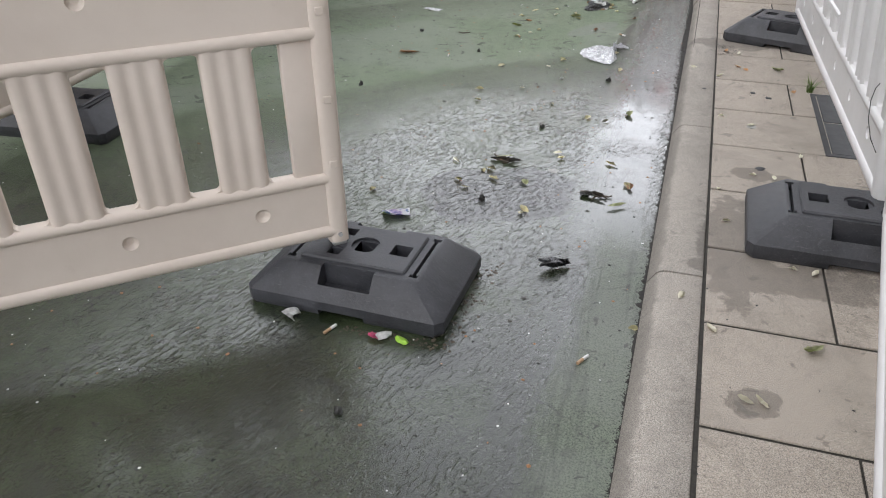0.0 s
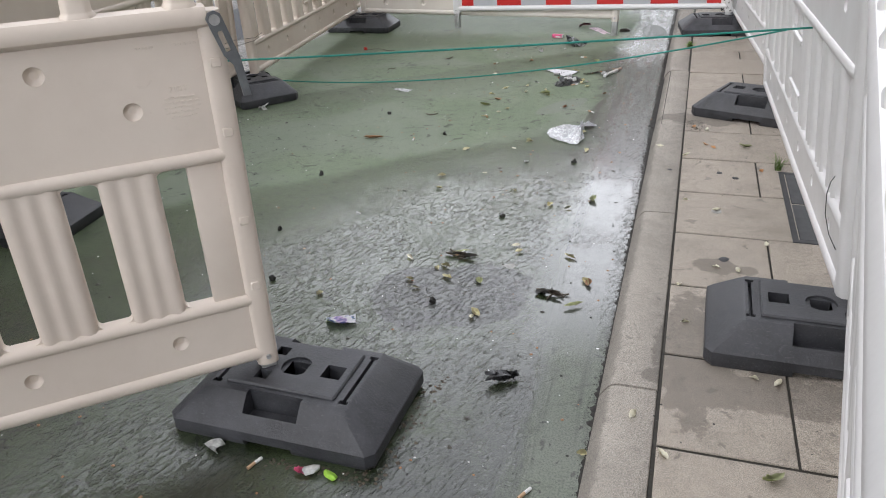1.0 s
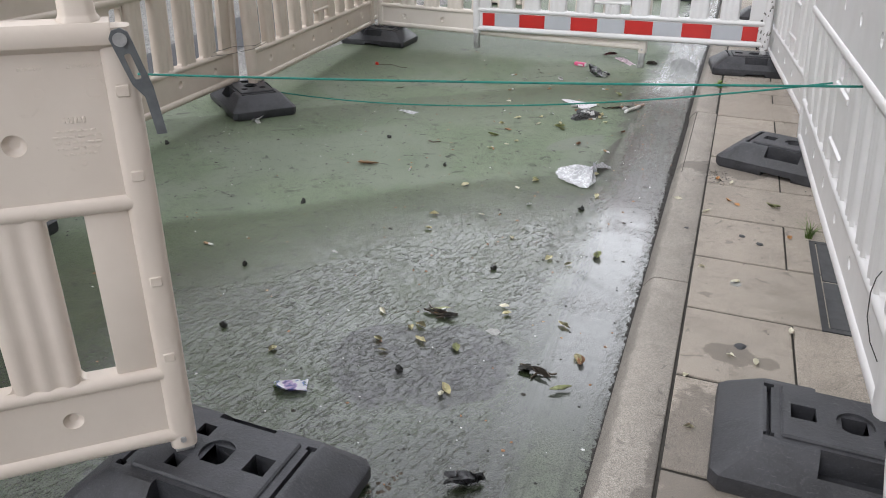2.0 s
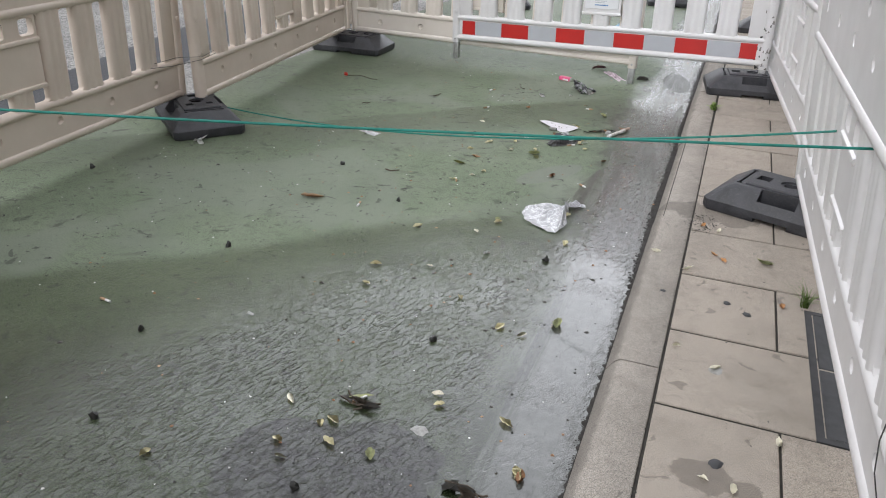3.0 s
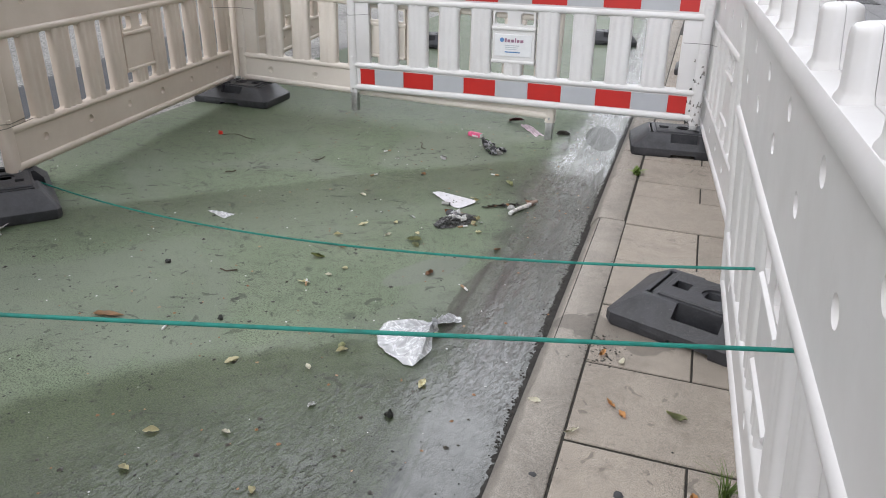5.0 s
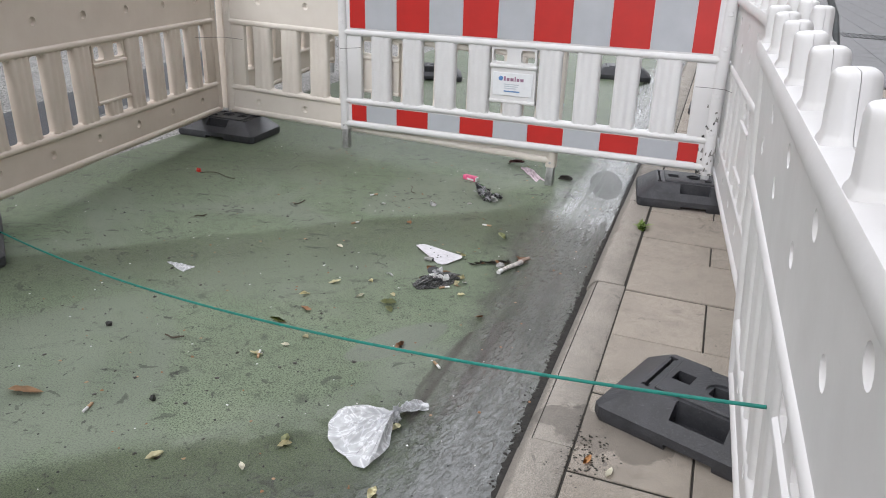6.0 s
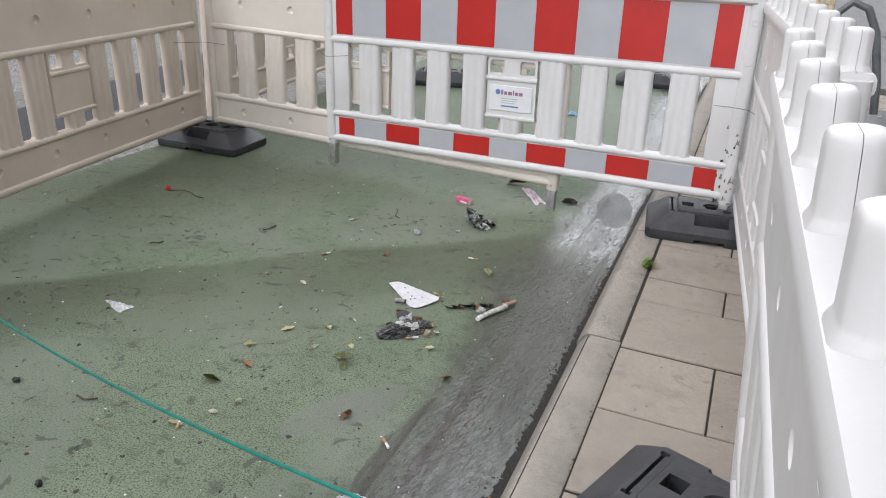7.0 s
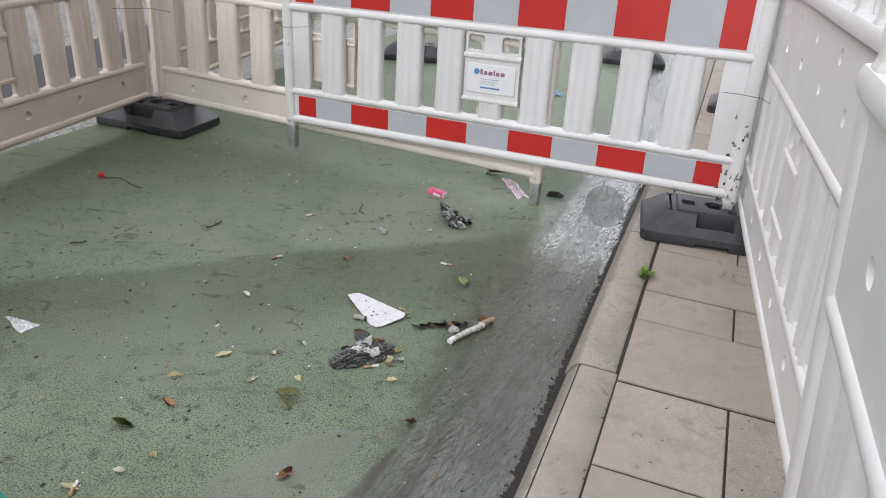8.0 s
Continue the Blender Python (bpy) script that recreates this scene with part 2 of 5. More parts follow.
def green_lane():
    """Green road coating, worn and dirty, partly under a film of rain water."""
    m, n, l, b = nodes_of("green_coating")
    p = position(n)
    xyz = n.new("ShaderNodeSeparateXYZ")
    l.new(p, xyz.inputs["Vector"])
    x, y = xyz.outputs["X"], xyz.outputs["Y"]

    def less(a, b_):
        return calc(n, l, "SUBTRACT", a, b_)

    def plus(a, b_):
        return calc(n, l, "ADD", a, b_)

    def times(a, b_):
        return calc(n, l, "MULTIPLY", a, b_)

    def most(a, b_):
        return calc(n, l, "MAXIMUM", a, b_)

    def drawn(turn, along, across):
        """Coordinates along a direction on the ground, with a frequency for each way."""
        w = n.new("ShaderNodeMapping")
        w.vector_type = "TEXTURE"
        w.inputs["Rotation"].default_value = (0, 0, radians(turn))
        w.inputs["Scale"].default_value = (1 / along, 1 / across, 1.0)
        l.new(p, w.inputs["Vector"])
        return w.outputs["Vector"]

    sway = times(less(noise_tex(n, l, 1.3, 3, 0.5, p), 0.5), 0.5)
    fray = times(less(noise_tex(n, l, 9, 6, 0.7, p), 0.5), 0.45)
    wob = plus(sway, fray)
    # s counts along the run-off, across the tide marks
    flow = plus(times(x, -0.67), times(y, 0.74))
    s = plus(flow, plus(times(sway, 0.45), times(fray, 0.16)))
    # the tide mark dissolves towards the gutter
    loose = step(n, l, x, -0.9, -0.3)
    soft_s = plus(s, times(times(fray, 0.9), loose))
    film_a = less(1.0, step(n, l, soft_s, 3.10, 3.20))
    sheen = less(1.0, step(n, l, s, 2.45, 3.18))
    film_b = times(step(n, l, s, 3.85, 4.40), less(1.0, step(n, l, s, 4.48, 4.54)))
    film_c = times(step(n, l, s, 4.9, 5.6), 0.8)
    gx = plus(x, times(wob, 0.55))
    gutter = step(n, l, gx, -0.34, -0.15)
    run = noise_tex(n, l, 1.0, 5, 0.65, drawn(91, 1.6, 22), 0.5)
    glint = noise_tex(n, l, 1.0, 4, 0.65, drawn(86, 20, 62), 0.6)
    far_film = less(1.0, times(step(n, l, y, 5.0, 5.5), 0.25))
    near = less(1.0, step(n, l, y, 3.0, 3.8))
    px = plus(x, plus(times(wob, 0.16), times(less(run, 0.5), 0.10)))
    pool = times(step(n, l, px, -0.28, -0.12), less(1.0, step(n, l, px, 0.0, 0.06)))
    pool = times(pool, times(step(n, l, y, 1.9, 2.3), less(1.0, step(n, l, y, 3.4, 3.9))))
    verge = times(step(n, l, px, -0.12, -0.04), less(1.0, step(n, l, y, 1.9, 2.5)))
    wet = most(film_a, times(most(film_b, film_c), 0.72))
    wet = most(wet, gutter)
    wet = times(wet, less(1.0, times(verge, 0.8)))
    patch = noise_tex(n, l, 4.0, 5, 0.6, p)
    wet = times(wet, ramp(n, l, patch, [(0.22, 0.8), (0.42, 1.0)]))
    sheen = times(most(most(sheen, times(gutter, times(most(ramp(n, l, run, [(0.34, 0.70), (0.56, 1.0)]), near), most(ramp(n, l, glint, [(0.36, 0.70), (0.50, 1.0)]), near)))), times(most(film_b, film_c), 0.14)), wet)
    veil = noise_tex(n, l, 2.6, 5, 0.6, p, 0.6)
    sheen = times(sheen, most(ramp(n, l, veil, [(0.36, 0.62), (0.62, 1.0)]), times(gutter, 0.9)))
    sheen = times(most(sheen, times(pool, 0.72)), far_film)
    # standing water between the ridges of the lower gutter
    rill = times(times(gutter, step(n, l, y, 3.7, 4.3)), ramp(n, l, run, [(0.36, 0.35), (0.52, 1.0)]))
    sheen = most(sheen, times(rill, 0.95))

    def spot(cx, cy, rx, ry, rag=2.6, turn=0.0):
        ca, sa = math.cos(radians(turn)), math.sin(radians(turn))
        ax, ay = less(x, cx), less(y, cy)
        dx = calc(n, l, "DIVIDE", plus(times(ax, ca), times(ay, sa)), rx)
        dy = calc(n, l, "DIVIDE", less(times(ay, ca), times(ax, sa)), ry)
        d = plus(plus(times(dx, dx), times(dy, dy)), times(wob, rag))
        return less(1.0, step(n, l, d, 0.82, 1.0))

    # coating, grit, grime
    grain = noise_tex(n, l, 210, 4, 0.75, p)
    speck = noise_tex(n, l, 75, 5, 0.75, p)
    mid = noise_tex(n, l, 24, 6, 0.7, p)
    cloud = noise_tex(n, l, 2.2, 6, 0.6, p)
    silt = ramp(n, l, plus(noise_tex(n, l, 1.7, 4, 0.55, p, 0.5), times(fray, 0.10)), [(0.45, 0.0), (0.56, 1.0)])
    c = mixc(n, l, ramp(n, l, cloud, [(0.3, 0.0), (0.7, 1.0)]), (0.196, 0.258, 0.158), (0.252, 0.303, 0.205))
    c = mixc(n, l, ramp(n, l, grain, [(0.38, 0.95), (0.53, 0.0)]), c, (0.045, 0.058, 0.042))
    c = mixc(n, l, ramp(n, l, grain, [(0.56, 0.0), (0.70, 0.5)]), c, (0.27, 0.30, 0.25))
    rough_c = mixc(n, l, ramp(n, l, speck, [(0.57, 0.0), (0.66, 0.7)]), c, (0.04, 0.043, 0.035))
    rough_c = mixc(n, l, ramp(n, l, mid, [(0.53, 0.0), (0.70, 0.6)]), rough_c, (0.058, 0.062, 0.050))
    smooth_c = mixc(n, l, ramp(n, l, speck, [(0.64, 0.0), (0.72, 0.6)]), mixc(n, l, 0.55, c, (0.215, 0.240, 0.195)), (0.04, 0.045, 0.035))
    c = mixc(n, l, times(silt, less(1.0, times(wet, 0.8))), rough_c, smooth_c)
    # long smears, tyre scuffs and hair-thin scratches
    smear = noise_tex(n, l, 5.0, 7, 0.72, drawn(28, 1.0, 2.6), 1.2)
    c = mixc(n, l, ramp(n, l, smear, [(0.57, 0.0), (0.70, 0.6)]), c, (0.058, 0.060, 0.050))
    blot = noise_tex(n, l, 13, 4, 0.6, p, 0.8)
    c = mixc(n, l, ramp(n, l, blot, [(0.63, 0.0), (0.67, 0.6)]), c, (0.050, 0.050, 0.044))
    dots = noise_tex(n, l, 31, 4, 0.65, p, 0.6)
    c = mixc(n, l, ramp(n, l, dots, [(0.635, 0.0), (0.675, 0.75)]), c, (0.036, 0.037, 0.032))
    # straight hair-thin scratches
    for turn, shift in ((33, 0.0), (-58, 3.0), (12, 7.0)):
        line = noise_tex(n, l, 1.0, 2, 0.5, drawn(turn, 0.9, 42 + shift))
        mask = ramp(n, l, noise_tex(n, l, 2.3 + 0.1 * shift, 3, 0.6, p), [(0.56, 0.0), (0.62, 0.45)])
        c = mixc(n, l, times(ramp(n, l, line, [(0.70, 0.0), (0.76, 1.0)]), mask), c, (0.045, 0.047, 0.040))
    # repairs and scoured patches
    scour = times(most(spot(-0.50, 2.28, 0.16, 0.20, 3.2, 20), spot(-0.37, 2.34, 0.17, 0.21, 3.2, -30)), ramp(n, l, mid, [(0.40, 1.0), (0.62, 0.45)]))
    c = mixc(n, l, times(spot(-0.42, 4.32, 0.20, 0.070, 1.0, 59), 0.7), c, mixc(n, l, ramp(n, l, grain, [(0.36, 0.4), (0.6, 0.0)]), (0.225, 0.245, 0.205), (0.10, 0.115, 0.095)))
    c = mixc(n, l, times(step(n, l, gx, -0.42, -0.08), 0.9), c, mixc(n, l, 1.0, c, (0.92, 0.85, 0.98), "MULTIPLY"))
    c = mixc(n, l, times(times(gutter, ramp(n, l, run, [(0.38, 1.0), (0.52, 0.0)])), 0.5), c, mixc(n, l, 1.0, c, (0.42, 0.42, 0.44), "MULTIPLY"))
    mend = spot(-0.065, 6.30, 0.085, 0.27, 1.3, 8)
    damp = mixc(n, l, wet, c, mixc(n, l, 1.0, c, (0.50, 0.53, 0.42), "MULTIPLY"))
    # near end painted darker still, for the front panel's dark reflection in the film
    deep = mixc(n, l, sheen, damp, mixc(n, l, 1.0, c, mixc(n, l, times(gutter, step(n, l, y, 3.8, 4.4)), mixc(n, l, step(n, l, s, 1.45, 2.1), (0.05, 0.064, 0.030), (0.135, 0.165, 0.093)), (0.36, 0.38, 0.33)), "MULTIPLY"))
    # bare grey silt in the gutter, part painted sky reflection, combed along the flow, with brown mud above the bag and
    # a dark streak
    silt_sky = times(times(step(n, l, plus(px, times(less(run, 0.5), 0.12)), -0.17, -0.07), step(n, l, y, 2.0, 2.6)), less(1.0, times(step(n, l, y, 3.8, 4.4), 0.55)))
    bed = mixc(n, l, ramp(n, l, mid, [(0.35, 0.0), (0.62, 1.0)]), (0.095, 0.098, 0.095), (0.150, 0.155, 0.150))
    bed = mixc(n, l, ramp(n, l, glint, [(0.30, 0.75), (0.44, 0.0)]), bed, (0.045, 0.047, 0.046))
    deep = mixc(n, l, times(silt_sky, 0.8), deep, bed)
    mud = most(spot(-0.17, 4.26, 0.085, 0.34, 4.0, -6), times(spot(-0.30, 5.35, 0.16, 0.32, 4.0, -10), 0.3))
    deep = mixc(n, l, times(times(mud, ramp(n, l, run, [(0.40, 0.95), (0.60, 0.25)])), 0.85), deep, (0.050, 0.042, 0.034))
    # dark streak painted in where the pool's sky reflection breaks up
    broken_sheen = times(spot(-0.128, 3.0, 0.018, 0.36, 2.2), ramp(n, l, glint, [(0.42, 1.0), (0.60, 0.3)]))
    deep = mixc(n, l, times(broken_sheen, 0.9), deep, (0.022, 0.025, 0.022))
    deep = mixc(n, l, times(mend, 0.35), deep, mixc(n, l, mid, (0.10, 0.10, 0.097), (0.20, 0.20, 0.195)))
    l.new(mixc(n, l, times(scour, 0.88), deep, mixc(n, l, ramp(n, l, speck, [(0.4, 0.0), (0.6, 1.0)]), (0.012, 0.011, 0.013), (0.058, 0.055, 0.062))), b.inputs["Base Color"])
    l.new(ramp(n, l, wet, [(0.0, 0.75), (1.0, 0.42)]), b.inputs["Roughness"])
    l.new(times(ramp(n, l, sheen, [(0.0, 0.0), (0.85, 1.0)]), times(less(1.0, times(scour, 0.3)), less(1.0, times(mend, 0.55)))), b.inputs["Coat Weight"])
    b.inputs["Coat Roughness"].default_value = 0.03
    b.inputs["Coat IOR"].default_value = 1.76
    l.new(ramp(n, l, sheen, [(0.0, 0.5), (0.8, 0.05)]), b.inputs["Specular IOR Level"])
    # ripple of the film over the coarse coating, combed along the run-off; calm in the gutter pool
    rip = noise_tex(n, l, 66, 3, 0.55, drawn(72, 0.55, 1.5), 0.9)
    crest = calc(n, l, "ABSOLUTE", less(rip, 0.5))
    film = plus(times(rip, 0.62), times(crest, -0.75))
    film = plus(film, times(grain, 0.10))
    comb = noise_tex(n, l, 1.0, 3, 0.55, drawn(86, 24, 62), 0.8)
    film = plus(film, times(times(comb, 1.0), times(gutter, step(n, l, y, 3.7, 4.3))))
    swell = ramp(n, l, noise_tex(n, l, 3.4, 4, 0.6, p), [(0.35, 0.55), (0.62, 0.9)])
    swell = times(plus(swell, times(times(gutter, less(1.0, near)), 0.15)), plus(times(step(n, l, s, 1.3, 2.0), 0.30), 0.80))
    calm = less(1.0, times(pool, ramp(n, l, noise_tex(n, l, 7, 3, 0.5, p), [(0.36, 0.45), (0.54, 0.93)])))
    for target, height, amount, depth in (("Normal", plus(times(rip, 0.8), grain), 1.0, 0.0058), ("Coat Normal", film, 1.0, 0.0060)):
        k = n.new("ShaderNodeBump")
        k.inputs["Distance"].default_value = depth
        l.new(times(times(calm, swell), amount), k.inputs["Strength"])
        l.new(height, k.inputs["Height"])
        l.new(k.outputs["Normal"], b.inputs[target])
    return m


LANE = green_lane()


# ---- mesh helpers ----
def box(bm, x0, x1, y0, y1, z0, z1, bev=0.0, seg=2):
    r = bmesh.ops.create_cube(bm, size=1.0)
    vs = r["verts"]
    for v in vs:
        v.co = Vector((x0 + (v.co.x + 0.5) * (x1 - x0), y0 + (v.co.y + 0.5) * (y1 - y0), z0 + (v.co.z + 0.5) * (z1 - z0)))
    if bev:
        es = list({e for v in vs for e in v.link_edges})
        bmesh.ops.bevel(bm, geom=es, offset=bev, segments=seg, affect="EDGES", profile=0.5)
    return bm


def prism(bm, outline, a, b, axis):
    """Sweep a closed outline from a to b along axis 'x' or 'z', capped."""
    rings = []
    for t in (a, b):
        rings.append([bm.verts.new((t, u, v) if axis == "x" else (u, v, t)) for u, v in outline])
    k = len(outline)
    for i in range(k):
        bm.faces.new((rings[0][i], rings[0][(i + 1) % k], rings[1][(i + 1) % k], rings[1][i]))
    bm.faces.new(list(reversed(rings[0])))
    bm.faces.new(rings[1])
    bmesh.ops.recalc_face_normals(bm, faces=bm.faces)
    return bm


def oval(cu, cv, ru, rv, k=14, power=2.6):
    pts = []
    for i in range(k):
        a = 2 * math.pi * i / k
        c, s = math.cos(a), math.sin(a)
        pts.append((cu + ru * math.copysign(abs(c) ** (2 / power), c), cv + rv * math.copysign(abs(s) ** (2 / power), s)))
    return pts


def mesh_of(name, bm, material, angle=40):
    me = bpy.data.meshes.new(name)
    bm.to_mesh(me)
    bm.free()
    me.materials.append(material)
    me.polygons.foreach_set("use_smooth", [True] * len(me.polygons))
    me.set_sharp_from_angle(angle=radians(angle))
    return me


def flat_mesh(name, bm, material):
    """Flat faces stay flat; only the slanted ones of dimples are smoothed."""
    bm.normal_update()
    soft = [abs(f.normal.y) < 0.99 for f in bm.faces]
    me = mesh_of(name, bm, material, 50)
    me.polygons.foreach_set("use_smooth", soft)
    return me


def part(name, shape, material, parent, label="", place=None):
    """Link a bmesh, or a mesh made before, as one part under a thing."""
    me = shape if isinstance(shape, bpy.types.Mesh) else mesh_of(name, shape, material)
    ob = new(name, me)
    ob.parent = parent
    if place is not None:
        ob.matrix_basis = place
    return tagged(ob, label)


def empty(name, place, label, category, group="", kind=""):
    ob = new(name)
    ob.empty_display_size = 0.05
    ob.matrix_basis = place
    return tagged(ob, label, category, group, kind)


def thing(name, bm, material, place, label, category, group="", kind="", angle=40):
    ob = new(name, mesh_of(name, bm, material, angle))
    ob.matrix_basis = place
    return tagged(ob, label, category, group, kind)


def carve(bm, cutters):
    """The bmesh with each cutter bmesh taken out of it."""
    me = bpy.data.meshes.new("body")
    bm.to_mesh(me)
    bm.free()
    ob = bpy.data.objects.new("body", me)
    scene.collection.objects.link(ob)
    spare = []
    for c in cutters:
        cm = bpy.data.meshes.new("cut")
        c.to_mesh(cm)
        c.free()
        co = bpy.data.objects.new("cut", cm)
        scene.collection.objects.link(co)
        mod = ob.modifiers.new("cut", "BOOLEAN")
        mod.operation, mod.solver, mod.object = "DIFFERENCE", "EXACT", co
        spare.append(co)
    bpy.context.view_layer.update()
    done = bpy.data.meshes.new_from_object(ob.evaluated_get(bpy.context.evaluated_depsgraph_get()))
    out = bmesh.new()
    out.from_mesh(done)
    for o in (ob, *spare):
        bpy.data.objects.remove(o)
    return out


def block(*args, **kw):
    return box(bmesh.new(), *args, **kw)


# ---- ground, lane, kerb and pavement beds ----
def sheet(name, x0, x1, y0, y1, z, material, label, category, cuts=1, down=0.0):
    bm = bmesh.new()
    bmesh.ops.create_grid(bm, x_segments=cuts, y_segments=cuts, size=0.5)
    for v in bm.verts:
        v.co = Vector((x0 + (v.co.x + 0.5) * (x1 - x0), y0 + (v.co.y + 0.5) * (y1 - y0), z))
    return thing(name, bm, material, Matrix(), label, category, kind="structure")


ground = sheet("ground", -400, 400, -400, 400, -0.008, ASPHALT, "pale coarse asphalt carriageway beside the green lane", "ground")
road = sheet("road", -2.58, 0.075, -30, 60, 0.0, LANE, "worn green coated lane, wet with rain water and dirt", "road")
band = sheet("road_strip", -0.28, 0.28, -30, 50, -0.004, TARMAC, "dark smooth asphalt strip along the carriageway", "road")
band.matrix_basis = pose(-3.35, 5.03, 0, 0, 0, 12)
# unseen walls, added to block low sky and darken what the wet lane reflects
UNSEEN_WALL = plain("unseen_wall", (0.20, 0.185, 0.165), 0.85, vary=0.35, scale=0.6, relief=0.1)
for name, x0, x1, y0, y1, high in (("wall_west", -17, -16, -60, 70, 13), ("wall_east", 7.5, 8.5, -60, 70, 14), ("wall_north", -17, 8.5, 70, 71, 12)):
    thing(name, block(x0, x1, y0, y1, -0.1, high), UNSEEN_WALL, Matrix(), "plain wall out of view, added to close off the low sky", "wall", kind="structure")
bed = thing("pavement_bed", block(0.10, 7.6, -30, 60, -0.2, 0.0492), EARTH, Matrix(), "dark dirt in the joints under the paving slabs", "pavement", kind="structure")


# ---- the barrier panel ----
LONG = 2.02


def dimple_plate(u0, u1, v0, v1, thick, dots, radius=0.019, depth=0.011):
    """A plate in x and z with round dimples, one a cell, on both faces."""
    bm = bmesh.new()
    k = 16
    edges = [u0] + [(a[0] + b[0]) / 2 for a, b in zip(dots, dots[1:])] + [u1]
    for side in (-1, 1):
        yy = side * thick / 2
        for (cu, cv), a, b in zip(dots, edges, edges[1:]):
            marks = sorted([2 * math.pi * i / k for i in range(k)] + [math.atan2(z - cv, w - cu) % (2 * math.pi) for w in (a, b) for z in (v0, v1)])
            rim, out, low, deep = [], [], [], []
            for ang in marks:
                c, s = math.cos(ang), math.sin(ang)
                reach = min((((b if c > 0 else a) - cu) / c) if abs(c) > 1e-6 else 9, (((v1 if s > 0 else v0) - cv) / s) if abs(s) > 1e-6 else 9)
                out.append(bm.verts.new((cu + reach * c, yy, cv + reach * s)))
                rim.append(bm.verts.new((cu + radius * c, yy, cv + radius * s)))
                low.append(bm.verts.new((cu + radius * 0.8 * c, yy - side * depth * 0.75, cv + radius * 0.8 * s)))
                deep.append(bm.verts.new((cu + radius * 0.45 * c, yy - side * depth, cv + radius * 0.45 * s)))
            q = len(marks)
            for i in range(q):
                j = (i + 1) % q
                for lo, hi in ((rim, out), (low, rim), (deep, low)):
                    f = (lo[i], hi[i], hi[j], lo[j])
                    bm.faces.new(f if side < 0 else tuple(reversed(f)))
            bm.faces.new(deep if side < 0 else list(reversed(deep)))
    bmesh.ops.remove_doubles(bm, verts=bm.verts[:], dist=0.00005)
    for u in (u0, u1):
        ends = [min(bm.verts, key=lambda v: (v.co - Vector((u, y, z))).length) for y, z in ((-thick / 2, v0), (thick / 2, v0), (thick / 2, v1), (-thick / 2, v1))]
        bm.faces.new(ends if u == u0 else list(reversed(ends)))
    return bm


def slat_shape(v0, v1, wide):
    pts = []
    k = 18
    front = []
    for i in range(k + 1):
        x = -wide / 2 + wide * i / k
        swell = 0.5 + 0.5 * math.cos(6 * math.pi * x / wide)
        y = 0.0175 + 0.0042 * swell
        if i in (0, k):
            y = 0.010
        front.append((x, y))
    pts = [(x, -y) for x, y in front] + [(x, y) for x, y in reversed(front)]
    return prism(bmesh.new(), pts, v0, v1, "z")


def peg_shape(tall=0.074):
    """A tapered eight-sided stacking peg in two moulded halves with a fine seam between them."""
    bm = bmesh.new()
    for side in (-1, 1):
        rings = []
        for z, w, d in ((0, 0.0330, 0.0290), (0.004, 0.0325, 0.0283), (0.009, 0.0290, 0.0252), (0.013, 0.0276, 0.0240), (tall - 0.012, 0.0254, 0.0222), (tall - 0.006, 0.0246, 0.0214), (tall - 0.003, 0.0232, 0.0200), (tall - 0.001, 0.0210, 0.0176), (tall, 0.0180, 0.0145)):
            ring = [(-w, 0.0003), (-w, 0.38 * d), (-0.94 * w, 0.54 * d), (-0.66 * w, 0.93 * d), (-0.48 * w, d), (0.48 * w, d), (0.66 * w, 0.93 * d), (0.94 * w, 0.54 * d), (w, 0.38 * d), (w, 0.0003)]
            rings.append([bm.verts.new((x, side * y, z)) for x, y in ring])
        k = len(rings[0])
        for lo, hi in zip(rings, rings[1:]):
            for i in range(k):
                bm.faces.new((lo[i], lo[(i + 1) % k], hi[(i + 1) % k], hi[i]))
        bm.faces.new(rings[-1])
        bm.faces.new(list(reversed(rings[0])))
    bmesh.ops.recalc_face_normals(bm, faces=bm.faces)
    return bm


def fillet_outline(r):
    """A square corner less a quarter circle, in x and z."""
    return [(-0.004, -0.004), (r, -0.004)] + [(r - r * math.sin(a), r - r * math.cos(a)) for a in (math.pi / 2 * k / 5 for k in range(6))] + [(-0.004, r)]


def corner_web(r=0.014, deep=0.013):
    bm = bmesh.new()
    rings = [[bm.verts.new((x, y, z)) for x, z in fillet_outline(r)] for y in (-deep, deep)]
    k = len(rings[0])
    for i in range(k):
        bm.faces.new((rings[0][i], rings[0][(i + 1) % k], rings[1][(i + 1) % k], rings[1][i]))
    bm.faces.new(list(reversed(rings[0])))
    bm.faces.new(rings[1])
    bmesh.ops.recalc_face_normals(bm, faces=bm.faces)
    return bm


